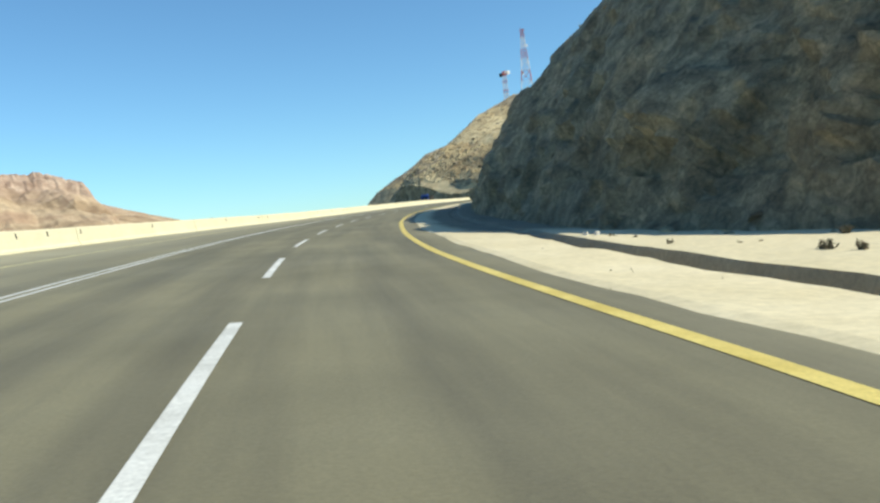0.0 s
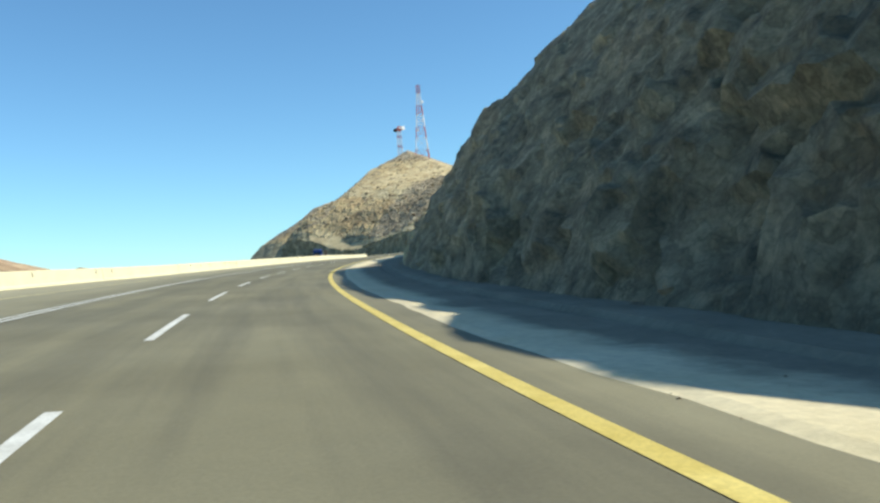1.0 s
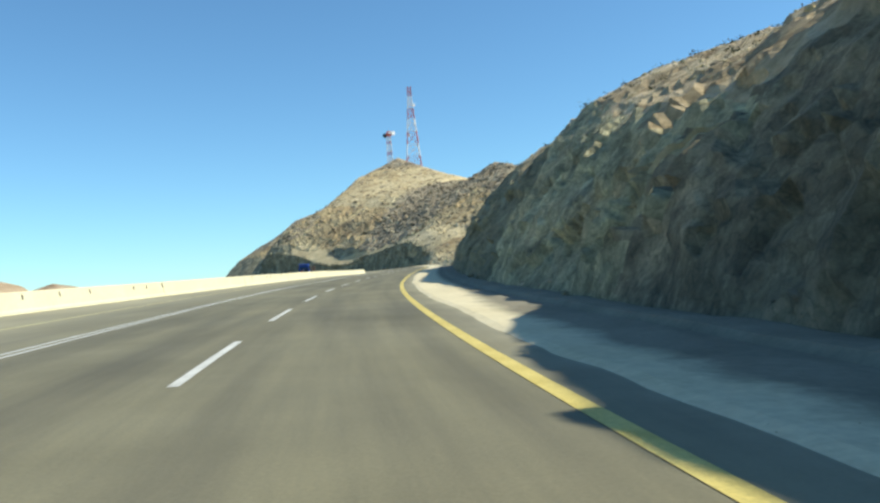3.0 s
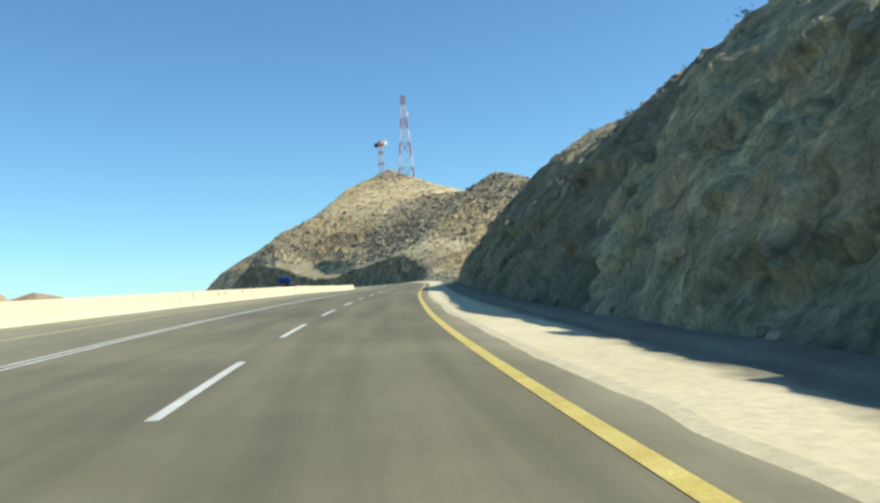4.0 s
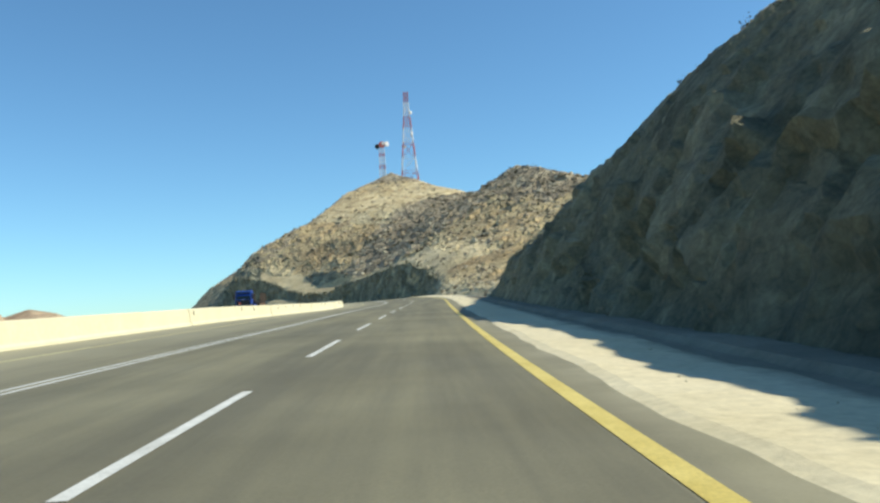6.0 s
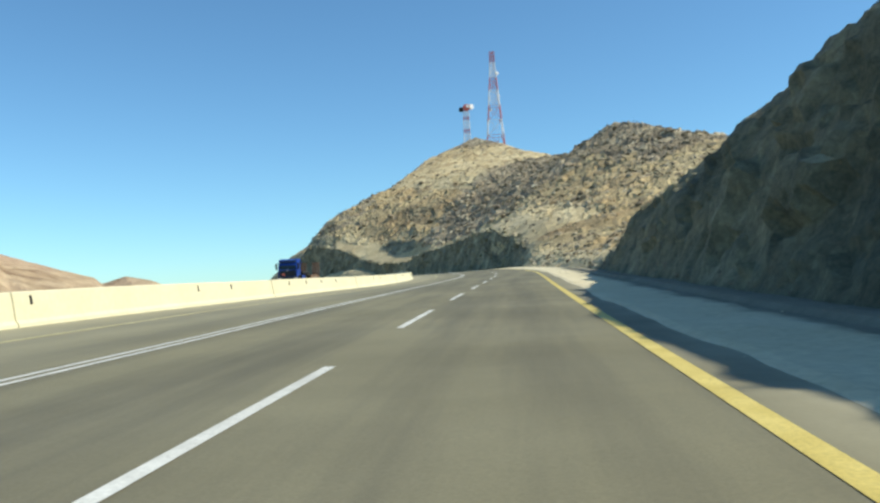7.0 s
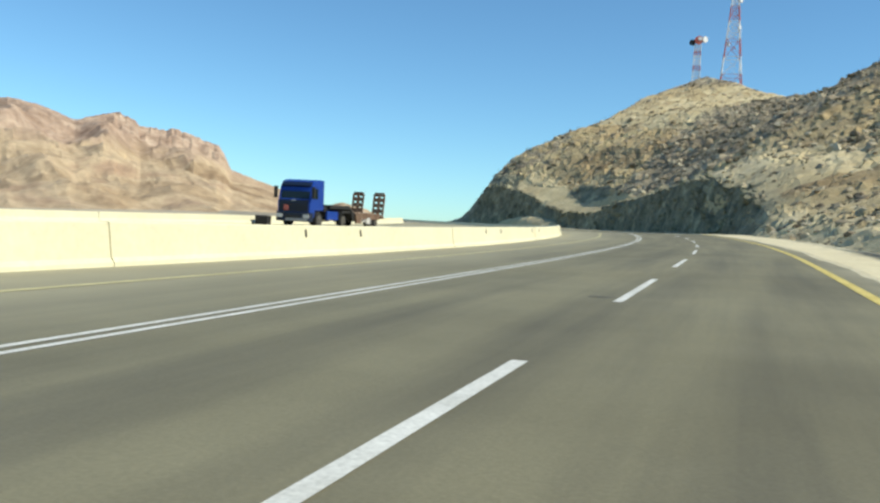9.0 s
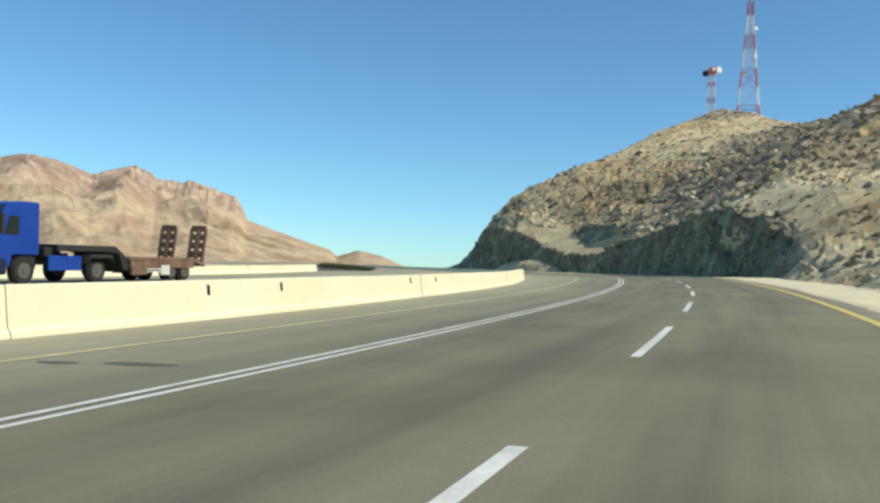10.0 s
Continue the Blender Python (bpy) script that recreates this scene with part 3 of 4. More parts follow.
RISE = [(-60, 0.0), (10, 0.0), (22.0, 1.6), (25.0, 1.75), (28.0, 2.1), (31.0, 2.0), (34.0, 1.25), (37.0, 0.29), (40.0, -0.02), (43.0, 0.02), (46.0, -0.18), (49.0, -0.23), (52.0, -0.18), (55.0, -0.37), (58.0, -0.8), (61.0, -0.88), (64.0, -0.95), (67.0, -0.57), (70.0, -0.05), (73.0, -0.07), (76.0, 0.18), (79.0, 0.03), (82.0, -0.09), (85.0, 0.58), (88.0, 0.94), (91.0, 1.21), (94.0, 1.16), (97.0, 0.76), (100.0, 0.61), (103.0, 0.17), (106.0, -0.65), (109.0, -0.17), (112.0, -0.3), (115.0, -0.58), (118.0, -0.5), (121.0, -0.28), (124.0, 0.04), (127.0, 0.49), (130.0, 0.58), (133.0, 0.28), (136.0, 0.23), (139.0, 0.13), (142.0, -0.09), (145.0, -0.26), (148.0, -0.29), (151.0, -0.34), (154.0, -0.55), (157.0, -0.34), (160.0, -0.46), (163.0, -0.6), (166.0, -0.52), (169.0, -0.74), (172.0, -0.53), (175.0, 0.09), (178.0, 0.16), (181.0, 0.13), (184.0, 0.26), (187.0, 0.41), (190.0, 0.29), (193.0, 0.61), (196.0, 0.46), (199.0, 0.03), (202.0, 0.24), (205.0, 0.15), (208.0, 0.0), (211.0, 0.0), (214.0, 0.0), (217.0, 0.0), (220.0, 0.0), (223.0, 0.0), (242, 0.0), (700, 0.0)]  # metres by which the brow of the cutting rises and dips along the road
LINES = [list(zip(*line)) for line in (TOE_LINE, FOOT_LINE, BENCH_LINE, BROW_LINE, FLANK_LINE, SHOULDER_LINE, CREST_LINE)]


def section(s):
    """The slope's cross-section at s: metres to the right and metres up of its seven lines, and of the far back."""
    L = [float(np.interp(s, at, lat)) for at, lat, up in LINES]
    U = [float(np.interp(s, at, up)) for at, lat, up in LINES]
    lift = float(np.interp(s, *zip(*RISE)))
    U = [u + lift * k for u, k in zip(U, (0, 0.2, 0.6, 1, 0.3, 0, 0))]
    return L + [L[-1] + 110], U + [U[-1] * 0.72]


def facet(x, y, z, size, seed):
    """Blocks with tilted flat faces that stand out by more or less than their neighbours."""
    p = Vector((x / size + seed, y / size - seed, z * 0.75 / size))
    c = noise.voronoi(p)[1][0]
    r = [math.sin(c.dot((12.9, 78.2, 37.7)) + q) * 4375.5 % 1.0 - 0.5 for q in (0.0, 1.7, 3.1, 4.6)]
    return size * (0.55 * r[0] + 0.9 * (p - c).dot(r[1:]))


def rough(x, y, z, steep):
    """How far broken rock stands out of its smooth slope, in metres."""
    big = 0.45 * wob(x, y, z, 0.085) + 0.4 * wob(x, y, z * 0.6, 0.2, 5)
    return big + steep * (0.45 * facet(x, y, z, 3.4, 0.0) + 0.55 * facet(x, y, z, 1.3, 7.0)) + 0.12 * wob(x, y, z, 0.9, 9)


def outward(h, rise):
    """The way broken rock stands out of a slope that rises so many metres a metre, beside a road of heading h."""
    k = min(max(rise, 0.45), 4.0)
    return Vector((-math.cos(h) * k, math.sin(h) * k, 1.0)).normalized()


def stands_out(s, lat, up, lines, x, y, z):
    """How far the broken surface lies outside the smooth one at a place, in metres."""
    k = min(1.0, 0.15 + (up + 0.4) / 2.5)
    if s < 254:
        return k * cut_soft(s, lat, lines) * rough(x, y, z, 1.1)
    return 0.8 * k * hill_soft(s, lat, lines) * rough(x, y, z, 0.75)


def slope(name, s_values, n_each, mats, label, steep, amount, kind_of, soft):
    """soft tells how rough the ground is at a place."""
    S, L, U, K = [], [], [], []
    for s in s_values:
        lat, up = section(s)
        q = np.concatenate([np.linspace(lat[i], lat[i + 1], n, endpoint=False) for i, n in enumerate(n_each)] + [[lat[-1]]])
        S.append([s] * len(q))
        L.append(q)
        U.append(np.interp(q, lat, up))
        K.append([soft(s, v, lat) for v in q])
    S, L, U = np.array(S), np.array(L), np.array(U)
    P = along(S, L, U)
    h = np.radians(np.interp(S[:, 0], *zip(*BEND)))
    for i in range(P.shape[0]):
        rise = np.gradient(U[i], L[i])
        for j in range(1, P.shape[1]):
            out = outward(h[i], rise[j])
            k = min(1.0, 0.15 + (U[i, j] + 0.4) / 2.5) * amount * K[i][j]
            x, y, z = P[i, j]
            P[i, j] += np.array(out) * (rough(x, y, z, steep) * k)
    me = mesh(name, P.reshape(-1, 3), grid_faces(*S.shape))
    for m in mats:
        me.materials.append(m)
    pick = [kind_of(S[i, j], L[i, j], U[i, j], 1.0 * wob(*P[i, j], 0.25, 3) + 0.6 * wob(*P[i, j], 0.9, 8)) for i in range(S.shape[0] - 1) for j in range(S.shape[1] - 1)]
    me.polygons.foreach_set("material_index", pick)
    return tagged(new(name, me), label, "hillside", kind="structure")


# runs low from 18 to 44: pale colour there stands in for sunlight
CREST_LAT = [(0, 24), (18, 14.6), (27, 13.6), (33, 13.6), (44, 15.4), (50, 20.5), (60, 20.5), (87, 19.5), (93, 11.4), (99, 11.0), (112, 12.6), (125, 14.6), (165, 15.4), (183, 16.5), (200, 17.5), (240, 14)]


STREAKS = [
    (((0.9, 144.6), (2.5, 146.2), (3.5, 147.5), (4.5, 148.6), (5.5, 148.8), (6.5, 150.0), (7.6, 151.6), (9.2, 153.4)), 0.44),
    (((4.4, 142.4), (5.6, 146.0), (6.9, 149.4)), 0.3),
    (((6.6, 153.4), (7.3, 155.4)), 0.5),
    (((2.8, 100.6), (4.6, 95.6)), 0.45),
]


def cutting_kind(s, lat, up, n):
    """Brown rubble lies along the crest, and before s 50 its pale colour also paints sunlit patches; the rock changes
    along the road.
    """
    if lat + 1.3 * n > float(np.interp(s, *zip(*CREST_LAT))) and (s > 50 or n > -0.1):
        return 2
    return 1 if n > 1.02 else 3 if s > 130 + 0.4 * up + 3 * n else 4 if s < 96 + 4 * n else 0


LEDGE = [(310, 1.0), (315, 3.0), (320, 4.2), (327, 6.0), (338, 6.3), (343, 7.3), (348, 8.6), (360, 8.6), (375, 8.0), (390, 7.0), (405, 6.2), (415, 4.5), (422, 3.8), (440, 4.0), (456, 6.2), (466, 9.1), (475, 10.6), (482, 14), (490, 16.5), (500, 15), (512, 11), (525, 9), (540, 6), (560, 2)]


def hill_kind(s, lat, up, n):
    """Cut rock coloured dark for its shade at the foot under a pale ledge, brown rubble up the middle, pale scree round
    the summit.
    """
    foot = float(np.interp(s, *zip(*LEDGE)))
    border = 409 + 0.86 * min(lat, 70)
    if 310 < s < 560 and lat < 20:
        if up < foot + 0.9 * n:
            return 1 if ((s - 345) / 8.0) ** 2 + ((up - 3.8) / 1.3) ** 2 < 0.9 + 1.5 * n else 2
        # steep lens above the ledge, given the shade colour too
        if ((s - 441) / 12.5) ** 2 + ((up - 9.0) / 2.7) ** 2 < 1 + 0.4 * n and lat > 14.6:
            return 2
        if 330 < s < 480 and up < foot + (3.2 if s < 380 else 1.6 if s < 412 else 4.4) + 0.8 * n:
            return 1
    # foot of the far spur, darkened as if in shade
    if s > 600 and up < 19 + 4 * n:
        return 2
    if 318 < s < 368 and lat < 22 + 3 * n:
        return 1
    if lat > 136 + 6 * n and s > 520:
        return 3
    if lat > 46 and border - 6 + 8 * n < s < border + 50 + 22 * n:
        return 1 if n > -0.2 else 0
    if lat > 15 and 374 + 12 * n < s < border + 6 * n:
        return 3 if n > -0.75 else 0
    if 345 < s < 400 and lat > 44 + 6 * n:
        return 3
    if s > 476 and up > foot and lat < 34:
        return 3 if n > 0.1 else 0
    if s < 318 and lat + 4 * n < 11:
        return 1
    return 1 if n > 0.75 else 3 if n < -0.62 else 0


def cut_soft(s, lat, lines):
    """The face is broken; its brow is rounded off, and it flattens where the cutting runs out."""
    k = 1 - 0.78 * min(max((lat - lines[1]) / (lines[3] - lines[1]), 0.0), 1.0)
    return k * float(np.interp(s, [205, 225], [1.0, 0.5]))


def hill_soft(s, lat, lines):
    """Smooth scree lies on the ledges over the cut foot; the summit's scree is finer than the rubble."""
    if 314 < s < 482 and lines[1] + 0.3 < lat < lines[2] + 0.8:
        return 0.22
    return 0.6 if lat > 46 and s > 440 else 0.8 if s < 318 else 1.0


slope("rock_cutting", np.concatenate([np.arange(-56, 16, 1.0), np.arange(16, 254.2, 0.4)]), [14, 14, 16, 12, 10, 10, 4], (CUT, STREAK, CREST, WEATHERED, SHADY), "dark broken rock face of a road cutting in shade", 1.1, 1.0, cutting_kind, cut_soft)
slope("hillside", np.concatenate([np.arange(254, 350, 0.7), np.arange(350, 530, 0.95), np.arange(530, 720, 2.0)]), [16, 12, 12, 24, 28, 26, 8], (HILL, SCREE, SHADED_CUT, RUBBLE), "dry tan rocky hillside above the road", 0.75, 0.8, hill_kind, hill_soft)

# ---- pale streaks of wash that run down the dark face, each a thin uneven crust ----
for line, w in STREAKS:
    ups, places = zip(*line)
    V, m = [], 9
    for u in np.arange(ups[0], ups[-1], 0.12):
        mid = float(np.interp(u, ups, places)) + 0.22 * wob(u, 3.0, w, 1.1)
        half = w * (1.0 + 0.55 * wob(u, 0, w, 1.6) + 0.35 * wob(u, 7, w, 4.0)) * (0.55 + 0.45 * min(1.0, 2.5 * (ups[-1] - u), 2.5 * (u - ups[0]) + 0.3))
        for s in np.linspace(mid - half, mid + half, m):
            lat, up = section(s)
            q = float(np.interp(u, up[:6], lat[:6]))
            x, y, z = along(s, q, u)
            h = math.radians(float(np.interp(s, *zip(*BEND))))
            rise = float(np.interp(q + 0.5, lat, up) - np.interp(q - 0.5, lat, up))
            edge = abs(s - mid) / max(half, 0.05)
            V.append(Vector((x, y, z)) + outward(h, rise) * (stands_out(s, q, u, lat, x, y, z) + 0.16 - 0.30 * edge ** 3))
    tagged(new("rock_wash", mesh("rock_wash", V, grid_faces(len(V) // m, m), STREAK)), "pale streak of dried wash down the rock face", "rock streak", kind="structure")

# ---- heap of pale rubble against the foot of the hillside ----
hs, hl = np.meshgrid(np.linspace(431, 484, 74), np.linspace(3.6, 12.5, 24), indexing="ij")
hu = np.empty_like(hs)
for i in range(hs.shape[0]):
    for j in range(hs.shape[1]):
        x, y, z = along(hs[i, j], hl[i, j])
        r = 1 - ((hs[i, j] - 460) / 24) ** 2 - (max(8.2 - hl[i, j], 0) / 4.2) ** 2
        hu[i, j] = -0.5 + max(4.2 * r, 0) ** 0.85 + (0.35 * wob(x, y, 0, 0.5) + 0.2 * facet(x, y, 0, 1.0, 3.0)) * (r > 0)
tagged(new("rubble_heap", mesh("rubble_heap", along(hs, hl, hu).reshape(-1, 3), grid_faces(*hs.shape), SCREE)), "heap of pale rubble at the foot of the hillside", "rubble", kind="stuff")

# ---- loose boulders ----
def boulders(name, count, s_range, pick, size, mat, label, seed, share=None):
    rnd = random.Random(seed)
    base = bmesh.new()
    bmesh.ops.create_icosphere(base, subdivisions=1, radius=1.0)
    base.verts.ensure_lookup_table()
    bv = np.array([v.co[:] for v in base.verts])
    bf = np.array([[v.index for v in f.verts] for f in base.faces])
    base.free()
    verts, faces = [], []
    for n in range(count):
        s = rnd.uniform(*s_range)
        lat, up = section(s)
        q = pick(rnd, lat)
        u = float(np.interp(q, lat, up))
        x, y, z = along(s, q, u)
        if share and rnd.random() > share[hill_kind(s, q, u, 1.0 * wob(x, y, z, 0.25, 3) + 0.6 * wob(x, y, z, 0.9, 8))]:
            continue
        k = size[0] * (size[1] / size[0]) ** (rnd.random() ** 2.2)
        turn = np.array(Euler([rnd.uniform(-0.6, 0.6), rnd.uniform(-0.6, 0.6), rnd.uniform(0, 6.28)]).to_matrix())
        shape = np.array([rnd.uniform(0.7, 1.3), rnd.uniform(0.6, 1.1), rnd.uniform(0.35, 0.75)]) * k
        jag = 1 + np.array([rnd.uniform(-0.32, 0.32) for _ in range(len(bv))])[:, None]
        out = stands_out(s, q, u, lat, x, y, z) - 0.15 * k
        h = math.radians(float(np.interp(s, *zip(*BEND))))
        rise = float(np.interp(q + 0.5, lat, up) - np.interp(q - 0.5, lat, up))
        centre = np.array((x, y, z)) + np.array(outward(h, rise)) * out
        verts.append((bv * jag * shape) @ turn.T + centre)
        faces.append(bf + len(bv) * (len(verts) - 1))
    ob = new(name, mesh(name, np.concatenate(verts), np.concatenate(faces), mat))
    return tagged(ob, label, "rocks", kind="stuff")


boulders("loose_rocks", 6500, (256, 560), lambda r, lat: r.uniform(lat[2] + 0.5, lat[6] * 0.99), (0.28, 1.5), BOULDER, "weathered brown boulders strewn over the hillside", 3, (0.45, 0.10, 0.25, 1.0))
boulders("loose_rocks", 5000, (254, 352), lambda r, lat: lat[0] + 0.6 + 60 * r.random() ** 1.3, (0.12, 0.75), BOULDER, "weathered brown stones at the foot of the hillside", 4, (0.6, 0.35, 0.3, 1.0))
boulders("loose_rocks", 2200, (30, 240), lambda r, lat: r.uniform(lat[3] - 1.0, lat[5] + 8), (0.08, 0.32), BOULDER, "pale boulders along the crest of the cutting", 5)
boulders("loose_rocks", 700, (322, 505), lambda r, lat: r.uniform(lat[0], lat[1] + 0.6), (0.3, 1.1), SHADED_CUT, "broken rock at the foot of the hillside, coloured for shade", 14)
boulders("loose_rocks", 2000, (92, 205), lambda r, lat: r.uniform(lat[3] - 0.5, lat[5]), (0.06, 0.24), SCREE, "pale stones on the sunlit brow of the cutting", 9)
boulders("loose_rocks", 320, (20, 245), lambda r, lat: lat[0] + r.uniform(-0.5, 0.5), (0.06, 0.34), BOULDER, "fallen stones at the foot of the cutting", 6)


def stone(at, size, seed, mat, name, label, square=0.0):
    """A single broken stone or block with worn edges."""
    rnd = random.Random(seed)
    bm = bmesh.new()
    if square:
        bmesh.ops.create_cube(bm, size=2.0)
        bmesh.ops.bevel(bm, geom=bm.edges[:], offset=0.18, segments=2, affect="EDGES")
    else:
        bmesh.ops.create_icosphere(bm, subdivisions=2, radius=1.0)
    for v in bm.verts:
        v.co *= 1 + (0.06 if square else 0.28) * noise.noise(v.co * 1.7 + Vector((seed, 0, 0)))
        v.co = Vector((v.co.x * size[0], v.co.y * size[1], max(v.co.z, -0.6) * size[2]))
    bmesh.ops.recalc_face_normals(bm, faces=bm.faces[:])
    ob = tagged(part(name, bm, mat, None), label, "rock" if not square else "block", "stones by the road")
    ob.matrix_world = Matrix.Translation(at) @ Matrix.Rotation(rnd.uniform(0, 3), 4, "Z")
    return ob


for n, (s, lat, up, size) in enumerate([(136.2, 7.05, 0.1, (0.27, 0.22, 0.21)), (135.2, 7.5, 0.1, (0.15, 0.14, 0.12)), (138.8, 8.4, 1.1, (0.26, 0.2, 0.18)), (132.0, 7.2, 0.0, (0.13, 0.12, 0.1)), (101.5, 7.1, -0.05, (0.15, 0.13, 0.12)), (152.0, 7.2, -0.05, (0.18, 0.15, 0.14))]):
    stone(along(s, lat, up), size, n, STREAK, "fallen_rock", "pale fallen boulder at the foot of the cutting")
for n, (s, lat) in enumerate([(22.8, 6.3), (22.6, 6.55)]):
    stone(along(s, lat, 0.03), (0.06, 0.06, 0.10), 20 + n, PALE, "stone_block", "small pale concrete block on the sand", 1.0)
rs = random.Random(12)
for n in range(26):
    s = rs.uniform(6, 30)
    lat = float(np.interp(s, verge_s, toe)) - 0.3 - abs(rs.gauss(0, 0.9))
    k = rs.uniform(0.06, 0.16)
    stone(along(s, lat, -0.1), (k * 1.3, k, k * 0.8), 40 + n, SCREE if n % 3 else STREAK, "fallen_rock", "small pale stone on the sandy shelf")

# small stones and grit along the sandy verge
rp = random.Random(5)
pv, pf = [], []
for n in range(900):
    s = rp.uniform(2, 262)
    lat = 2.75 + abs(rp.gauss(0, 0.9)) if n % 3 else rp.uniform(3.0, 7.0)
    r = 0.018 * (3.0 ** (rp.random() ** 3))
    c = along(s, lat, 0.0 if lat < 4.6 else -0.1)
    a0 = rp.uniform(0, 6.28)
    base = len(pv)
    pv += [c + np.array((math.cos(a0 + k * 2.1) * r, math.sin(a0 + k * 2.1) * r * 0.8, -0.015)) for k in range(3)] + [c + np.array((rp.uniform(-0.3, 0.3) * r, 0, r * 0.45))]
    pf += [[base, base + 1, base + 3], [base + 1, base + 2, base + 3], [base + 2, base, base + 3]]
tagged(new("verge_grit", mesh("verge_grit", pv, pf, BOULDER)), "small brown stones scattered on the sandy verge", "stones", kind="stuff")

# ---- barriers of concrete sections ----
JERSEY = [(-0.31, 0.0), (-0.29, 0.08), (-0.22, 0.17), (-0.12, 0.83), (-0.09, 0.86), (0.09, 0.86), (0.12, 0.83), (0.22, 0.17), (0.29, 0.08), (0.31, 0.0)]
MARKS = (34.7, 37.8, 41.6, 53.0, 71.3, 82.4, 85.8, 108.8, 112.3, 115.6, 121.5, 123.5, 126.2, 150.7, 154.7, 157.4, 159.5, 165.2, 176.0, 191.0, 202.0, 205.7, 214.6, 218.1, 221.8, 225.9, 240.8, 244.5, 259.8, 263.2, 274.1, 277.6)
LOW = [(-0.26, 0.0), (-0.24, 0.10), (-0.14, 0.25), (-0.10, 0.58), (0.10, 0.58), (0.14, 0.25), (0.24, 0.10), (0.26, 0.0)]
MEDIAN_AT = [(-60, -13.2), (60, -13.3), (105, -13.4), (125, -12.5), (142, -11.85), (200, -11.65), (262, -11.65), (300, -12.6), (330, -14.2), (360, -14.5), (600, -14.5)]
for name, bar_at, base, shape, s1, label in (("median_barrier", MEDIAN_AT, 0.0, JERSEY, 560, "cream-painted concrete median barrier of joined sections"), ("roadside_barrier", [(-60, -29.9), (600, -29.9)], 0.2, LOW, 314, "cream-painted low concrete barrier beyond the far carriageway")):
    holder = tagged(new(name), label, "barrier", kind="structure")
    step = 7.1
    for k in range(int((s1 + 52) / step)):
        s0 = -52 + step * k + 0.9
        lift = 0.006 * ((k * 7) % 3)
        shift = 0.012 * ((k * 5) % 3 - 1)
        sv = np.linspace(s0 + 0.003, s0 + step - 0.003, 4)
        lat0 = np.interp(sv, *zip(*bar_at)) + shift
        me = swept("section", sv, lat0, [(l, base + u + (lift if u > 0 else -0.05)) for l, u in shape], CREAM)
        sec = part("section", me, CREAM, holder)
        for q in MARKS if name == "median_barrier" else ():
            if s0 < q < s0 + step - 0.1:
                face = np.interp([q, q + 0.09], *zip(*bar_at)) + shift
                part("marker", swept("marker", np.array([q, q + 0.09]), face, [(0.06, 0.54), (0.06, 0.76), (0.15, 0.76), (0.185, 0.54)], SLOT), SLOT, sec, "dark upright marker on the barrier face")

# ---- far ground ----
gx = np.concatenate([np.linspace(-4400, -700, 30), np.linspace(-600, 600, 49), np.linspace(700, 4400, 30)])
gy = np.concatenate([np.linspace(-4400, -300, 30), np.linspace(-250, 1000, 51), np.linspace(1100, 4400, 30)])
GX, GY = np.meshgrid(gx, gy, indexing="ij")
near = np.sqrt((GX[..., None] - LINE_X[::20]) ** 2 + (GY[..., None] - LINE_Y[::20]) ** 2)
pick = near.argmin(-1)
ls = LINE_S[::20][pick]
lev = -1.13 + 0.03 * np.minimum(ls, 315) + 0.014 * np.maximum(ls - 315, 0)
GZ = lev - 2.0 - np.clip((near.min(-1) - 30) * 0.05, 0, 12)
ground = new("ground", mesh("ground", np.stack([GX, GY, GZ], -1).reshape(-1, 3), grid_faces(*GX.shape), GROUND, True))
tagged(ground, "flat dry desert ground to the horizon", "ground", kind="structure")


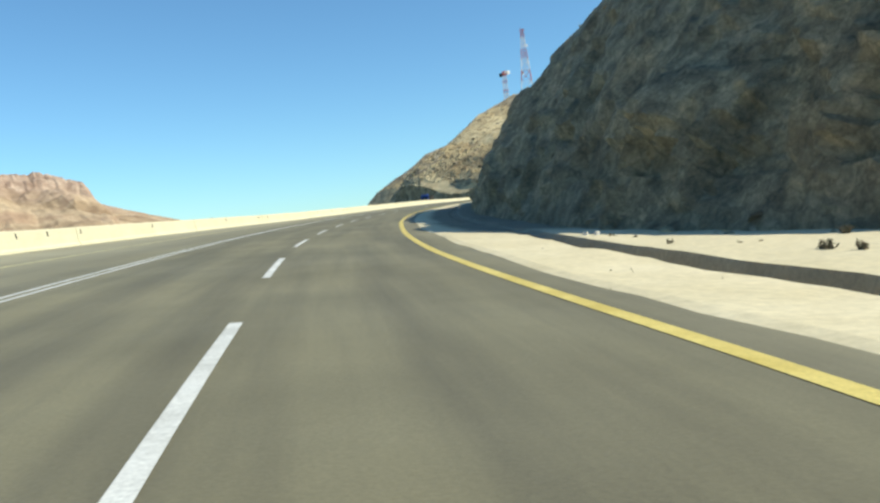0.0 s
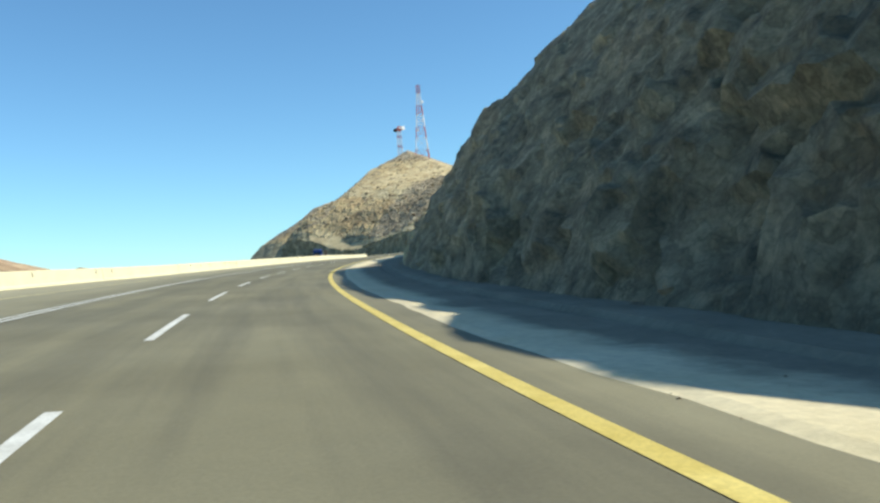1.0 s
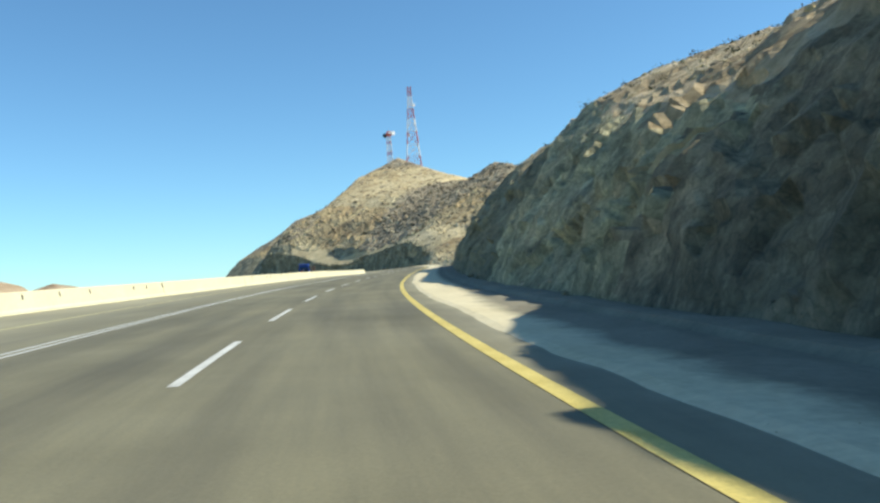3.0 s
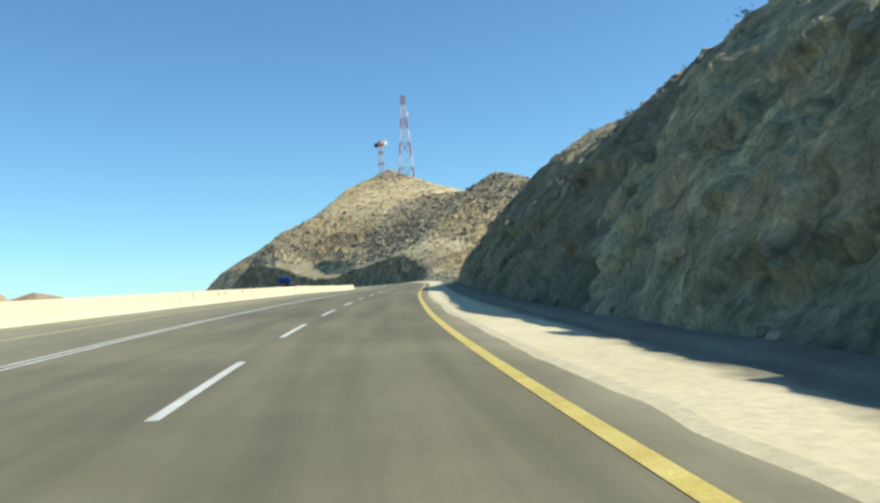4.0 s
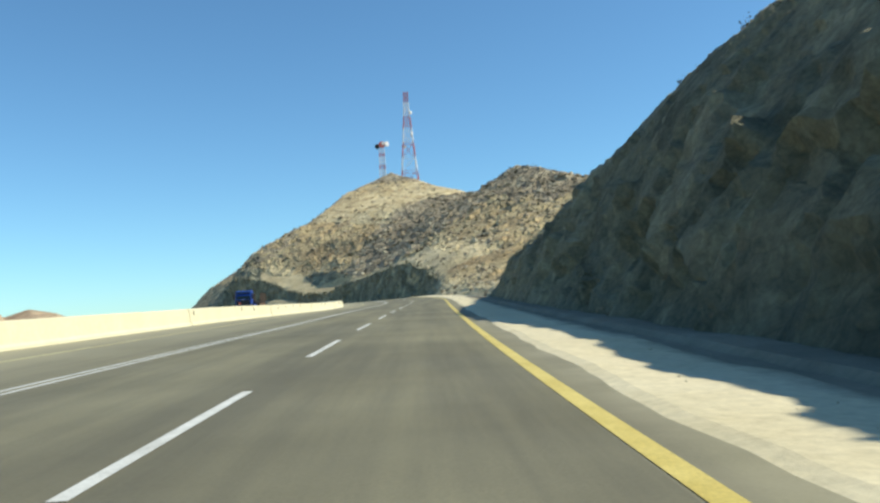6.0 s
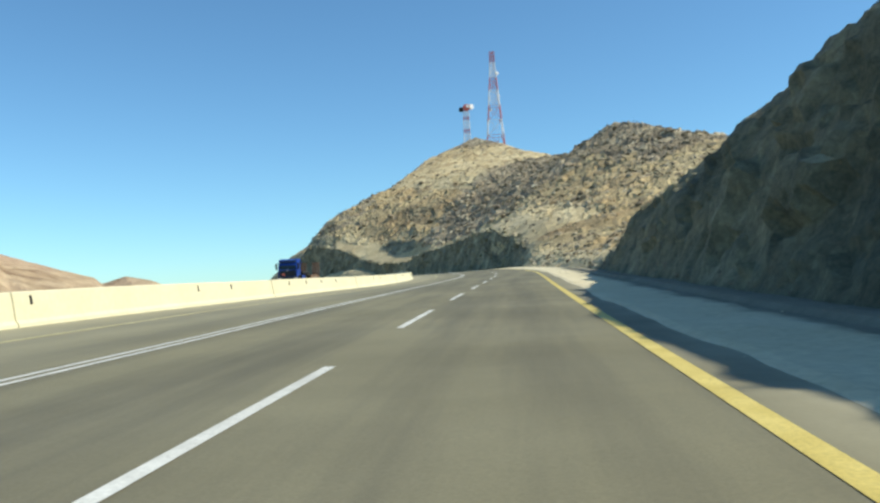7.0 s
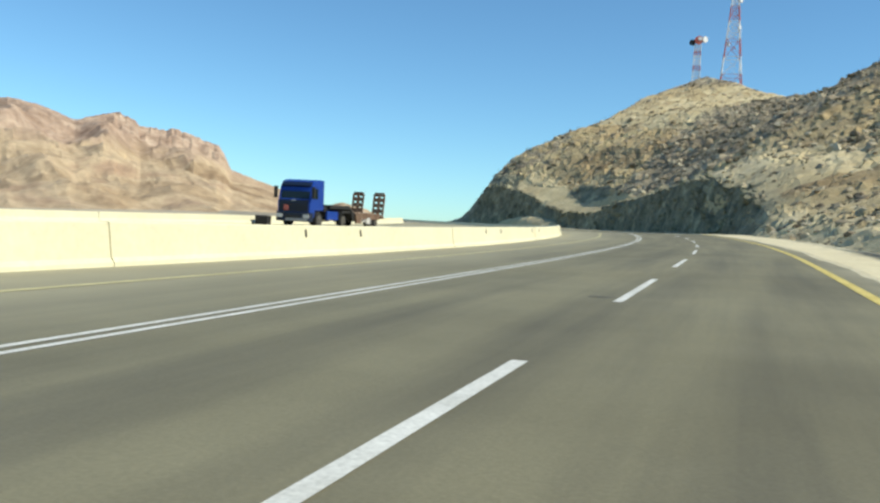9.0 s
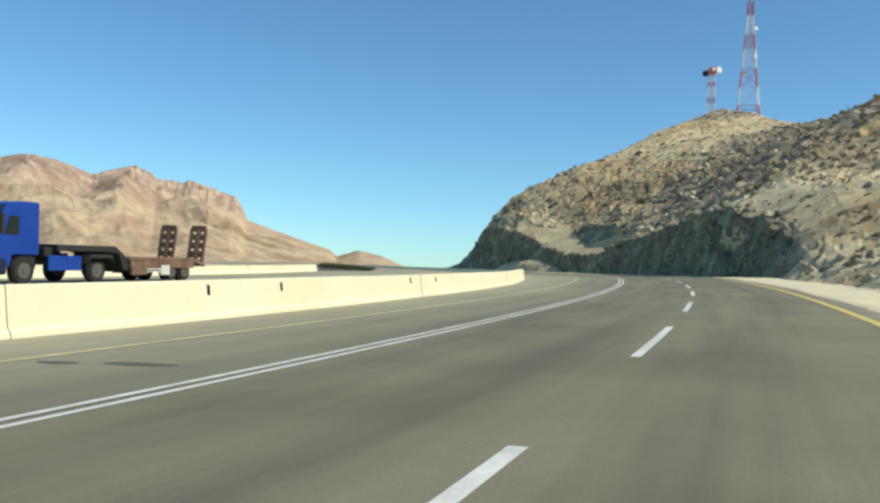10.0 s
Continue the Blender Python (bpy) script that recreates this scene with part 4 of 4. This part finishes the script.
# ---- far mountains: degrees to the left of +y, and the height of the crest in degrees ----
def range_of_hills(name, eye, crest, near_r, far_r, seed, label, grain):
    """Fans of rubble that steepen into crags along the crest."""
    az = np.linspace(crest[0][0], crest[-1][0], 420)
    el = np.interp(az, [c[0] for c in crest], [c[1] for c in crest])
    depth = np.concatenate([np.linspace(0, 0.75, 60, endpoint=False), np.linspace(0.75, 1.0, 50, endpoint=False), np.linspace(1.0, 1.3, 12)])
    P = np.zeros((len(az), len(depth), 3))
    for i in range(len(az)):
        a = math.radians(az[i])
        top = math.tan(math.radians(el[i])) * far_r
        cliff = min(max((el[i] - 2.6) / 2.0, 0.0), 1.0) * min(max((36.5 - az[i]) / 1.5, 0.25), 1.0)
        for j, q in enumerate(depth):
            r = near_r + (far_r - near_r) * q
            low = q ** 1.2
            craggy = 0.72 * min(q / 0.84, 1.0) ** 1.2 + 0.28 * min(max((q - 0.84) / 0.15, 0.0), 1.0) ** 0.9
            rise = low + (craggy - low) * cliff if q < 1 else 1 - (q - 1) * 1.2
            x, y = eye[0] - math.sin(a) * r, eye[1] + math.cos(a) * r
            spur = 1 - abs(noise.noise(Vector((x / grain, y / grain, seed)))) * 2
            rill = abs(noise.noise(Vector((x / grain * 2.6, y / grain * 2.6, seed + 4)))) + 0.3 * abs(noise.noise(Vector((x / grain * 7, y / grain * 7, seed + 8)))) + 0.12 * abs(noise.noise(Vector((x / grain * 17, y / grain * 17, seed + 2))))
            body = math.sin(min(q, 1) * math.pi * 0.92)
            tooth = noise.noise(Vector((az[i] * 3.1, q * 5, seed))) + 0.7 * noise.noise(Vector((az[i] * 8.3, q * 11, seed + 3)))
            hump = top * rise + top * (0.17 * (spur - 0.35) - 0.11 * (rill - 0.3)) * body + top * cliff * 0.022 * tooth * (q > 0.8)
            P[i, j] = (x, y, -6 + max(hump, 0) + eye[2] * min(1, q * 2))
    ob = new(name, mesh(name, P.reshape(-1, 3), grid_faces(len(az), len(depth)), FAR))
    return tagged(ob, label, "mountain", kind="structure")


range_of_hills("mountain_range", (0, 230, 8), [(14, 0.5), (17.68, 1.0), (19.2, 1.6), (20.7, 1.9), (22.15, 1.5), (22.6, 1.9), (25.1, 2.6), (26.6, 3.05), (28.0, 3.5), (28.5, 4.5), (28.9, 4.95), (30.1, 5.4), (31.5, 5.75), (32.5, 5.6), (33.7, 5.75), (34.2, 6.15), (35.3, 6.6), (36.4, 6.2), (37.5, 5.9), (39.6, 6.55), (41.2, 6.8), (43, 6.3), (50, 6.6), (60, 6), (80, 3)], 900, 2300, 2.0, "bare tan and reddish desert mountains in the distance", 210)


# ---- towers ----
def bar(bm, a, b, w):
    """A square bar from a to b."""
    a, b = Vector(a), Vector(b)
    m = Matrix.Translation((a + b) / 2) @ (b - a).to_track_quat("Z", "Y").to_matrix().to_4x4()
    bmesh.ops.create_cube(bm, size=1.0, matrix=m @ Matrix.Diagonal((w, w, (b - a).length, 1)))


def lattice(name, base, height, w0, w1, bands, thick, label):
    """A square lattice mast on four legs in bands of red and white."""
    tower = tagged(new(name), label, "tower")
    tower.location = base
    half = lambda z: w0 + (w1 - w0) * min(1.0, z / (height * 0.86))
    corner = lambda z, k: (half(z) * (1, -1, -1, 1)[k], half(z) * (1, 1, -1, -1)[k], z)
    cuts = [height * b for b in bands]
    for n, (z0, z1) in enumerate(zip(cuts, cuts[1:])):
        bm = bmesh.new()
        rows = max(1, round((z1 - z0) / max(2.2, half(z0) * 1.5)))
        for r in range(rows):
            a, b = z0 + (z1 - z0) * r / rows, z0 + (z1 - z0) * (r + 1) / rows
            for k in range(4):
                bar(bm, corner(a, k), corner(b, k), thick)
                bar(bm, corner(b, k), corner(b, (k + 1) % 4), thick * 0.7)
                bar(bm, corner(a, k), corner(b, (k + 1) % 4), thick * 0.6)
                bar(bm, corner(a, (k + 1) % 4), corner(b, k), thick * 0.6)
        red = n % 2 == 0
        part("red_section" if red else "white_section", bm, RED if red else TWHITE, tower, "red-painted lattice" if red else "white-painted lattice")
    return tower


def drum(parent, at, radius, depth, way, mat, label):
    bm = bmesh.new()
    m = Matrix.Translation(at) @ Vector(way).to_track_quat("Z", "Y").to_matrix().to_4x4()
    bmesh.ops.create_cone(bm, segments=20, radius1=radius, radius2=radius * 0.94, depth=depth, cap_ends=True, matrix=m)
    part("dish", bm, mat, parent, label)


tall = lattice("lattice_tower", (29.4, 646, 83.0), 55.0, 5.0, 1.25, [0, 0.135, 0.29, 0.44, 0.60, 0.73, 0.885, 1.0], 0.27, "tall red and white steel lattice tower on the hilltop")
for z, side in ((42.5, 1), (30.0, 1), (22.0, -1)):
    drum(tall, (side * 2.4, -1.6, z), 0.9, 0.7, (side * 0.6, -1, 0), TWHITE, "white antenna dish")
small = lattice("lattice_tower", (13.4, 643, 85.6), 20.5, 1.7, 1.35, [0, 0.04, 0.30, 0.42, 0.66, 0.76, 1.0], 0.26, "short red and white lattice mast with round dishes")
drum(small, (0.3, -1.9, 20.6), 2.0, 0.9, (0.2, -1, 0), RED, "red drum dish")
drum(small, (-2.6, -1.2, 19.6), 1.4, 1.0, (-0.7, -1, 0), SLOT, "dark drum dish")
drum(small, (3.0, -1.2, 21.0), 1.5, 1.0, (0.7, -1, 0), TWHITE, "white drum dish")
drum(small, (0.9, -2.4, 21.2), 0.9, 0.3, (0.2, -1, 0), TWHITE, "white cap of the dish")


# ---- the lorry ----
def box(x0, x1, y0, y1, z0, z1, bevel=0.0, seg=2):
    bm = bmesh.new()
    bmesh.ops.create_cube(bm, size=1.0, matrix=Matrix.Translation(((x0 + x1) / 2, (y0 + y1) / 2, (z0 + z1) / 2)) @ Matrix.Diagonal((x1 - x0, y1 - y0, z1 - z0, 1)))
    if bevel:
        bmesh.ops.bevel(bm, geom=bm.edges[:], offset=bevel, segments=seg, affect="EDGES", profile=0.6)
    return bm


def prism(outline, y0, y1, bevel=0.0):
    """A side outline of (x, z) given thickness across."""
    bm = bmesh.new()
    a, b = [bm.verts.new((x, y0, z)) for x, z in outline], [bm.verts.new((x, y1, z)) for x, z in outline]
    bm.faces.new(a)
    bm.faces.new(b[::-1])
    for i in range(len(a)):
        j = (i + 1) % len(a)
        bm.faces.new((a[j], a[i], b[i], b[j]))
    bmesh.ops.recalc_face_normals(bm, faces=bm.faces[:])
    if bevel:
        bmesh.ops.bevel(bm, geom=bm.edges[:], offset=bevel, segments=2, affect="EDGES", profile=0.6)
    return bm


def wheel(parent, x, y, r, w):
    bm = bmesh.new()
    turn = Matrix.Translation((x, y, r)) @ Matrix.Rotation(radians(90), 4, "X")
    bmesh.ops.create_cone(bm, segments=24, radius1=r, radius2=r, depth=w, cap_ends=True, matrix=turn)
    bmesh.ops.bevel(bm, geom=[e for e in bm.edges if len(e.link_faces) == 2 and any(len(f.verts) > 4 for f in e.link_faces)], offset=w * 0.16, segments=2, affect="EDGES")
    tyre = part("wheel", bm, RUBBER, parent)
    bm = bmesh.new()
    bmesh.ops.create_cone(bm, segments=18, radius1=r * 0.56, radius2=r * 0.50, depth=w + 0.03, cap_ends=True, matrix=turn)
    bmesh.ops.create_cone(bm, segments=10, radius1=r * 0.2, radius2=r * 0.16, depth=w + 0.1, cap_ends=True, matrix=turn)
    part("rim", bm, RIM, tyre)


def lorry(s, lat, up):
    """A cab-over tractor with a low-bed trailer; +x is its front, 0 the bumper."""
    t = tagged(new("low_bed_lorry"), "blue cab-over lorry with a rusty low-bed trailer and raised ramps", "lorry")
    cab = part("cab", prism([(-0.02, 0.62), (0.0, 1.55), (-0.10, 1.75), (-0.32, 2.48), (-0.58, 2.82), (-1.1, 2.92), (-1.92, 2.92), (-1.96, 1.05), (-0.75, 1.05), (-0.65, 0.62)], -1.08, 1.08, 0.07), BLUE, t, "glossy blue cab")
    part("windscreen", prism([(-0.085, 1.72), (-0.33, 2.50), (-0.40, 2.50), (-0.16, 1.72)], -0.94, 0.94), GLASS, cab, "dark windscreen")
    part("sun_visor", prism([(-0.27, 2.50), (-0.20, 2.54), (-0.48, 2.76), (-0.54, 2.70)], -0.95, 0.95), NAVY, cab, "dark visor over the windscreen")
    part("grille", box(-0.06, 0.035, -0.97, 0.97, 0.95, 1.66, 0.02), NAVY, cab, "dark navy grille panel")
    for k in range(3):
        part("grille_bar", box(0.03, 0.06, -0.85, 0.85, 1.06 + 0.14 * k, 1.11 + 0.14 * k), DARK, cab)
    part("badge", box(0.03, 0.062, -0.13, 0.13, 1.58, 1.68), STEEL, cab, "small metal emblem plate")
    part("warning_panel", box(0.06, 0.085, -0.62, -0.30, 1.02, 1.34, 0.01), RED, cab, "red warning panel")
    part("bumper", box(-0.5, 0.09, -1.1, 1.1, 0.36, 0.92, 0.06), NAVY, t, "dark blue bumper")
    part("bumper_step", box(0.07, 0.12, -0.45, 0.98, 0.40, 0.56, 0.02), STEEL, t, "grey steel step in the bumper")
    for y in (-0.88, 0.88):
        part("headlight", box(0.05, 0.11, y - 0.2, y + 0.2, 0.58, 0.80, 0.02), PALE, t, "pale headlamp")
    part("intake", box(0.05, 0.105, -0.5, 0.5, 0.5, 0.74, 0.02), DARK, t)
    for y in (-1.09, 1.09):
        part("side_window", prism([(-0.40, 1.75), (-0.56, 2.38), (-0.98, 2.38), (-1.0, 1.75)], y - 0.012, y + 0.012), GLASS, cab, "dark side window")
        part("mirror", box(-0.14, 0.02, y + (0.06 if y > 0 else -0.26), y + (0.26 if y > 0 else -0.06), 1.75, 2.45, 0.03), DARK, cab)
        part("mirror_arm", box(-0.10, -0.05, min(y, y * 1.12), max(y, y * 1.12), 2.38, 2.42), DARK, cab)
        part("side_skirt", box(-4.0, -2.35, y - 0.06, y + 0.06, 0.5, 1.05, 0.03), BLUE, t, "blue side skirt")
        part("mudguard", prism([(-4.15, 0.75), (-4.3, 1.12), (-5.5, 1.12), (-5.65, 0.75), (-5.5, 0.98), (-4.35, 0.98)], y - 0.22, y + 0.22), DARK, t)
    part("chassis", box(-6.0, -1.0, -0.45, 0.45, 0.7, 0.98, 0.02), DARK, t, "dark chassis frame")
    part("air_tank", box(-3.2, -2.4, -0.9, 0.9, 0.98, 1.35, 0.08), DARK, t)
    part("gooseneck", prism([(-2.75, 1.22), (-2.75, 1.46), (-5.9, 1.46), (-6.55, 1.05), (-6.75, 0.98), (-6.75, 0.5), (-6.4, 0.5), (-6.1, 1.15), (-5.7, 1.22)], -1.15, 1.15, 0.03), DARK, t, "dark gooseneck of the trailer")
    deck = part("deck", prism([(-6.6, 0.92), (-6.6, 1.04), (-11.05, 1.04), (-11.98, 0.78), (-11.98, 0.66), (-11.05, 0.90)], -1.25, 1.25, 0.015), RUST, t, "rusty steel trailer deck")
    for y in (-1.22, 1.22):
        part("side_rail", box(-11.05, -6.7, y - 0.05, y + 0.05, 0.60, 0.90, 0.01), RUST, t)
        for k in range(3):
            part("side_bar", box(-8.94, -7.69, y - 0.03, y + 0.03, 0.42 + 0.11 * k, 0.47 + 0.11 * k), PALE, t)
        part("side_board", box(-9.25, -8.67, y - 0.06, y + 0.06, 0.30, 0.72, 0.01), PALE, t, "pale board on the trailer side")
        part("side_box", box(-7.69, -6.76, y - 0.07, y + 0.07, 0.32, 0.72, 0.01), RUST, t)
    part("underframe", box(-10.97, -6.6, -0.7, 0.7, 0.42, 0.92), DARK, t)
    for x in (-1.25, -4.9):
        for y in (-0.95, 0.95):
            wheel(t, x, y, 0.50, 0.32)
    for x in (-9.5, -10.46):
        for y in (-0.98, 0.98):
            wheel(t, x, y, 0.43, 0.42)
    for y in (-0.82, 0.82):
        bm = bmesh.new()
        foot, head = Vector((-11.75, 0, 0.82)), Vector((-12.02, 0, 2.42))
        for e in (-0.38, 0.38):
            bar(bm, foot + Vector((0, y + e, 0)), head + Vector((0, y + e, 0)), 0.12)
        bar(bm, foot + Vector((0, y, 0)), head + Vector((0, y, 0)), 0.17)
        ramp_frame = part("ramp", bm, RUST, t, "raised rusty loading ramp")
        for k in range(5):
            p = foot.lerp(head, k / 4)
            part("ramp_cleat", box(p.x - 0.05, p.x + 0.05, y - 0.38, y + 0.38, p.z - 0.14, p.z + 0.14, 0.01), RUST, ramp_frame)
    p, q = along(s, lat, up), along(s - 6, lat, up)
    f = Vector(q - p).normalized()
    side = Vector((0, 0, 1)).cross(f).normalized()
    t.matrix_world = Matrix.Translation(p) @ Matrix((f, side, f.cross(side))).transposed().to_4x4()
    return t


lorry(266.3, -25.0, 0.265)
bm = box(-0.45, 0.45, -0.3, 0.3, 0, 0.6, 0.05)
crate = tagged(part("roadside_box", bm, DARK, None), "dark box standing by the far barrier", "box")
crate.location = along(270.3, -29.0, 0.225)


# ---- dry shrubs ----
def shrub(at, size, seed):
    rnd = random.Random(seed)
    sh = tagged(new("desert_shrub"), "small dry grey-green desert shrub on the sand", "shrub", "shrubs on the verge")
    wood, leaf = bmesh.new(), []
    for k in range(14):
        a, e = rnd.uniform(0, 6.28), rnd.uniform(0.35, 1.3)
        tip = Vector((math.cos(a) * math.cos(e), math.sin(a) * math.cos(e), math.sin(e))) * size * rnd.uniform(0.6, 1.0)
        bar(wood, (0, 0, -0.05), tip, 0.018)
        for _ in range(16):
            leaf.append(tip * rnd.uniform(0.45, 1.05) + Vector([rnd.uniform(-1, 1) for _ in range(3)]) * size * 0.18)
    bm = bmesh.new()
    for p in leaf:
        r = size * rnd.uniform(0.05, 0.11)
        q = Euler([rnd.uniform(0, 6.28) for _ in range(3)]).to_matrix()
        bm.faces.new([bm.verts.new(p + q @ Vector(v)) for v in ((-r, 0, 0), (0, -r * 0.5, 0.2 * r), (r, 0, 0), (0, r * 0.5, 0.2 * r))])
    part("twigs", wood, WOOD, sh)
    part("leaves", bm, LEAF, sh)
    sh.location = at
    return sh


for n, (s, lat, size) in enumerate([(13.57, 7.79, 0.26), (12.95, 8.0, 0.22), (17.58, 6.65, 0.19), (16.17, 7.51, 0.12), (16.16, 7.96, 0.11), (21.87, 6.73, 0.17), (20.9, 7.0, 0.14), (16.4, 9.9, 0.22)]):
    shrub(along(s, lat, -0.08), size, n)


# ---- a dark line of low scrub beyond the far bend ----
rnd = random.Random(77)
leaf_v, leaf_f = [], []
for n in range(5000):
    s = rnd.uniform(455, 522)
    top = float(np.interp(s, [455, 470, 517, 522], [0.2, 0.5, 1.0, 0.5])) * (0.85 + 0.25 * wob(s, 0, 0, 0.4))
    p = along(s, -32.5 + rnd.uniform(-1.2, 1.2), -0.6 + (top + 0.6) * rnd.random() ** 0.6)
    q = Euler([rnd.uniform(0, 6.28) for _ in range(3)]).to_matrix()
    r = rnd.uniform(0.12, 0.3)
    leaf_f.append([len(leaf_v) + k for k in range(4)])
    leaf_v += [Vector(p) + q @ Vector(c) * r for c in ((-1, 0, 0), (0, -0.6, 0.2), (1, 0, 0), (0, 0.6, 0.2))]
tagged(new("roadside_scrub", mesh("roadside_scrub", leaf_v, leaf_f, LEAF)), "dark green low scrub along the far bend", "scrub", kind="stuff")


def hill_scrub(count, seed):
    """Dry dark bushes dotted over the hillside, each a loose clump of small leaves."""
    rnd = random.Random(seed)
    verts, faces = [], []
    for _ in range(count):
        s = rnd.uniform(262, 560)
        lat, up = section(s)
        q = rnd.uniform(lat[2] + 1, lat[6])
        u = float(np.interp(q, lat, up))
        x, y, z = along(s, q, u)
        h = math.radians(float(np.interp(s, *zip(*BEND))))
        foot = Vector((x, y, z)) + outward(h, float(np.interp(q + 0.5, lat, up) - np.interp(q - 0.5, lat, up))) * stands_out(s, q, u, lat, x, y, z)
        size = rnd.uniform(0.35, 1.0)
        for _k in range(26):
            p = foot + Vector((rnd.gauss(0, 0.5) * size, rnd.gauss(0, 0.5) * size, abs(rnd.gauss(0, 0.38)) * size))
            t = Euler([rnd.uniform(0, 6.28) for _ in range(3)]).to_matrix()
            r = size * rnd.uniform(0.14, 0.3)
            faces.append([len(verts) + k for k in range(4)])
            verts += [p + t @ Vector(c) * r for c in ((-1, 0, 0), (0, -0.55, 0.2), (1, 0, 0), (0, 0.55, 0.2))]
    return tagged(new("hillside_scrub", mesh("hillside_scrub", verts, faces, SCRUB)), "dry brown-green scrub dotted over the hillside", "scrub", kind="stuff")


hill_scrub(620, 31)


def crest_scrub(count, seed):
    """Low dry tufts along the sunlit crest of the cutting."""
    rnd = random.Random(seed)
    verts, faces = [], []
    for _ in range(count):
        s = rnd.uniform(90, 205)
        lat, up = section(s)
        q = rnd.uniform(lat[3], lat[5] + 4)
        u = float(np.interp(q, lat, up))
        x, y, z = along(s, q, u)
        z += stands_out(s, q, u, lat, x, y, z)
        size = rnd.uniform(0.12, 0.38)
        for _k in range(30):
            p = Vector((x, y, z)) + Vector((rnd.gauss(0, 0.5) * size, rnd.gauss(0, 0.5) * size, abs(rnd.gauss(0.2, 0.45)) * size))
            t = Euler([rnd.uniform(0, 6.28) for _ in range(3)]).to_matrix()
            r = size * rnd.uniform(0.14, 0.3)
            faces.append([len(verts) + k for k in range(4)])
            verts += [p + t @ Vector(c) * r for c in ((-1, 0, 0), (0, -0.55, 0.2), (1, 0, 0), (0, 0.55, 0.2))]
    return tagged(new("crest_scrub", mesh("crest_scrub", verts, faces, LEAF)), "low dry scrub along the crest of the cutting", "scrub", kind="stuff")


crest_scrub(260, 41)
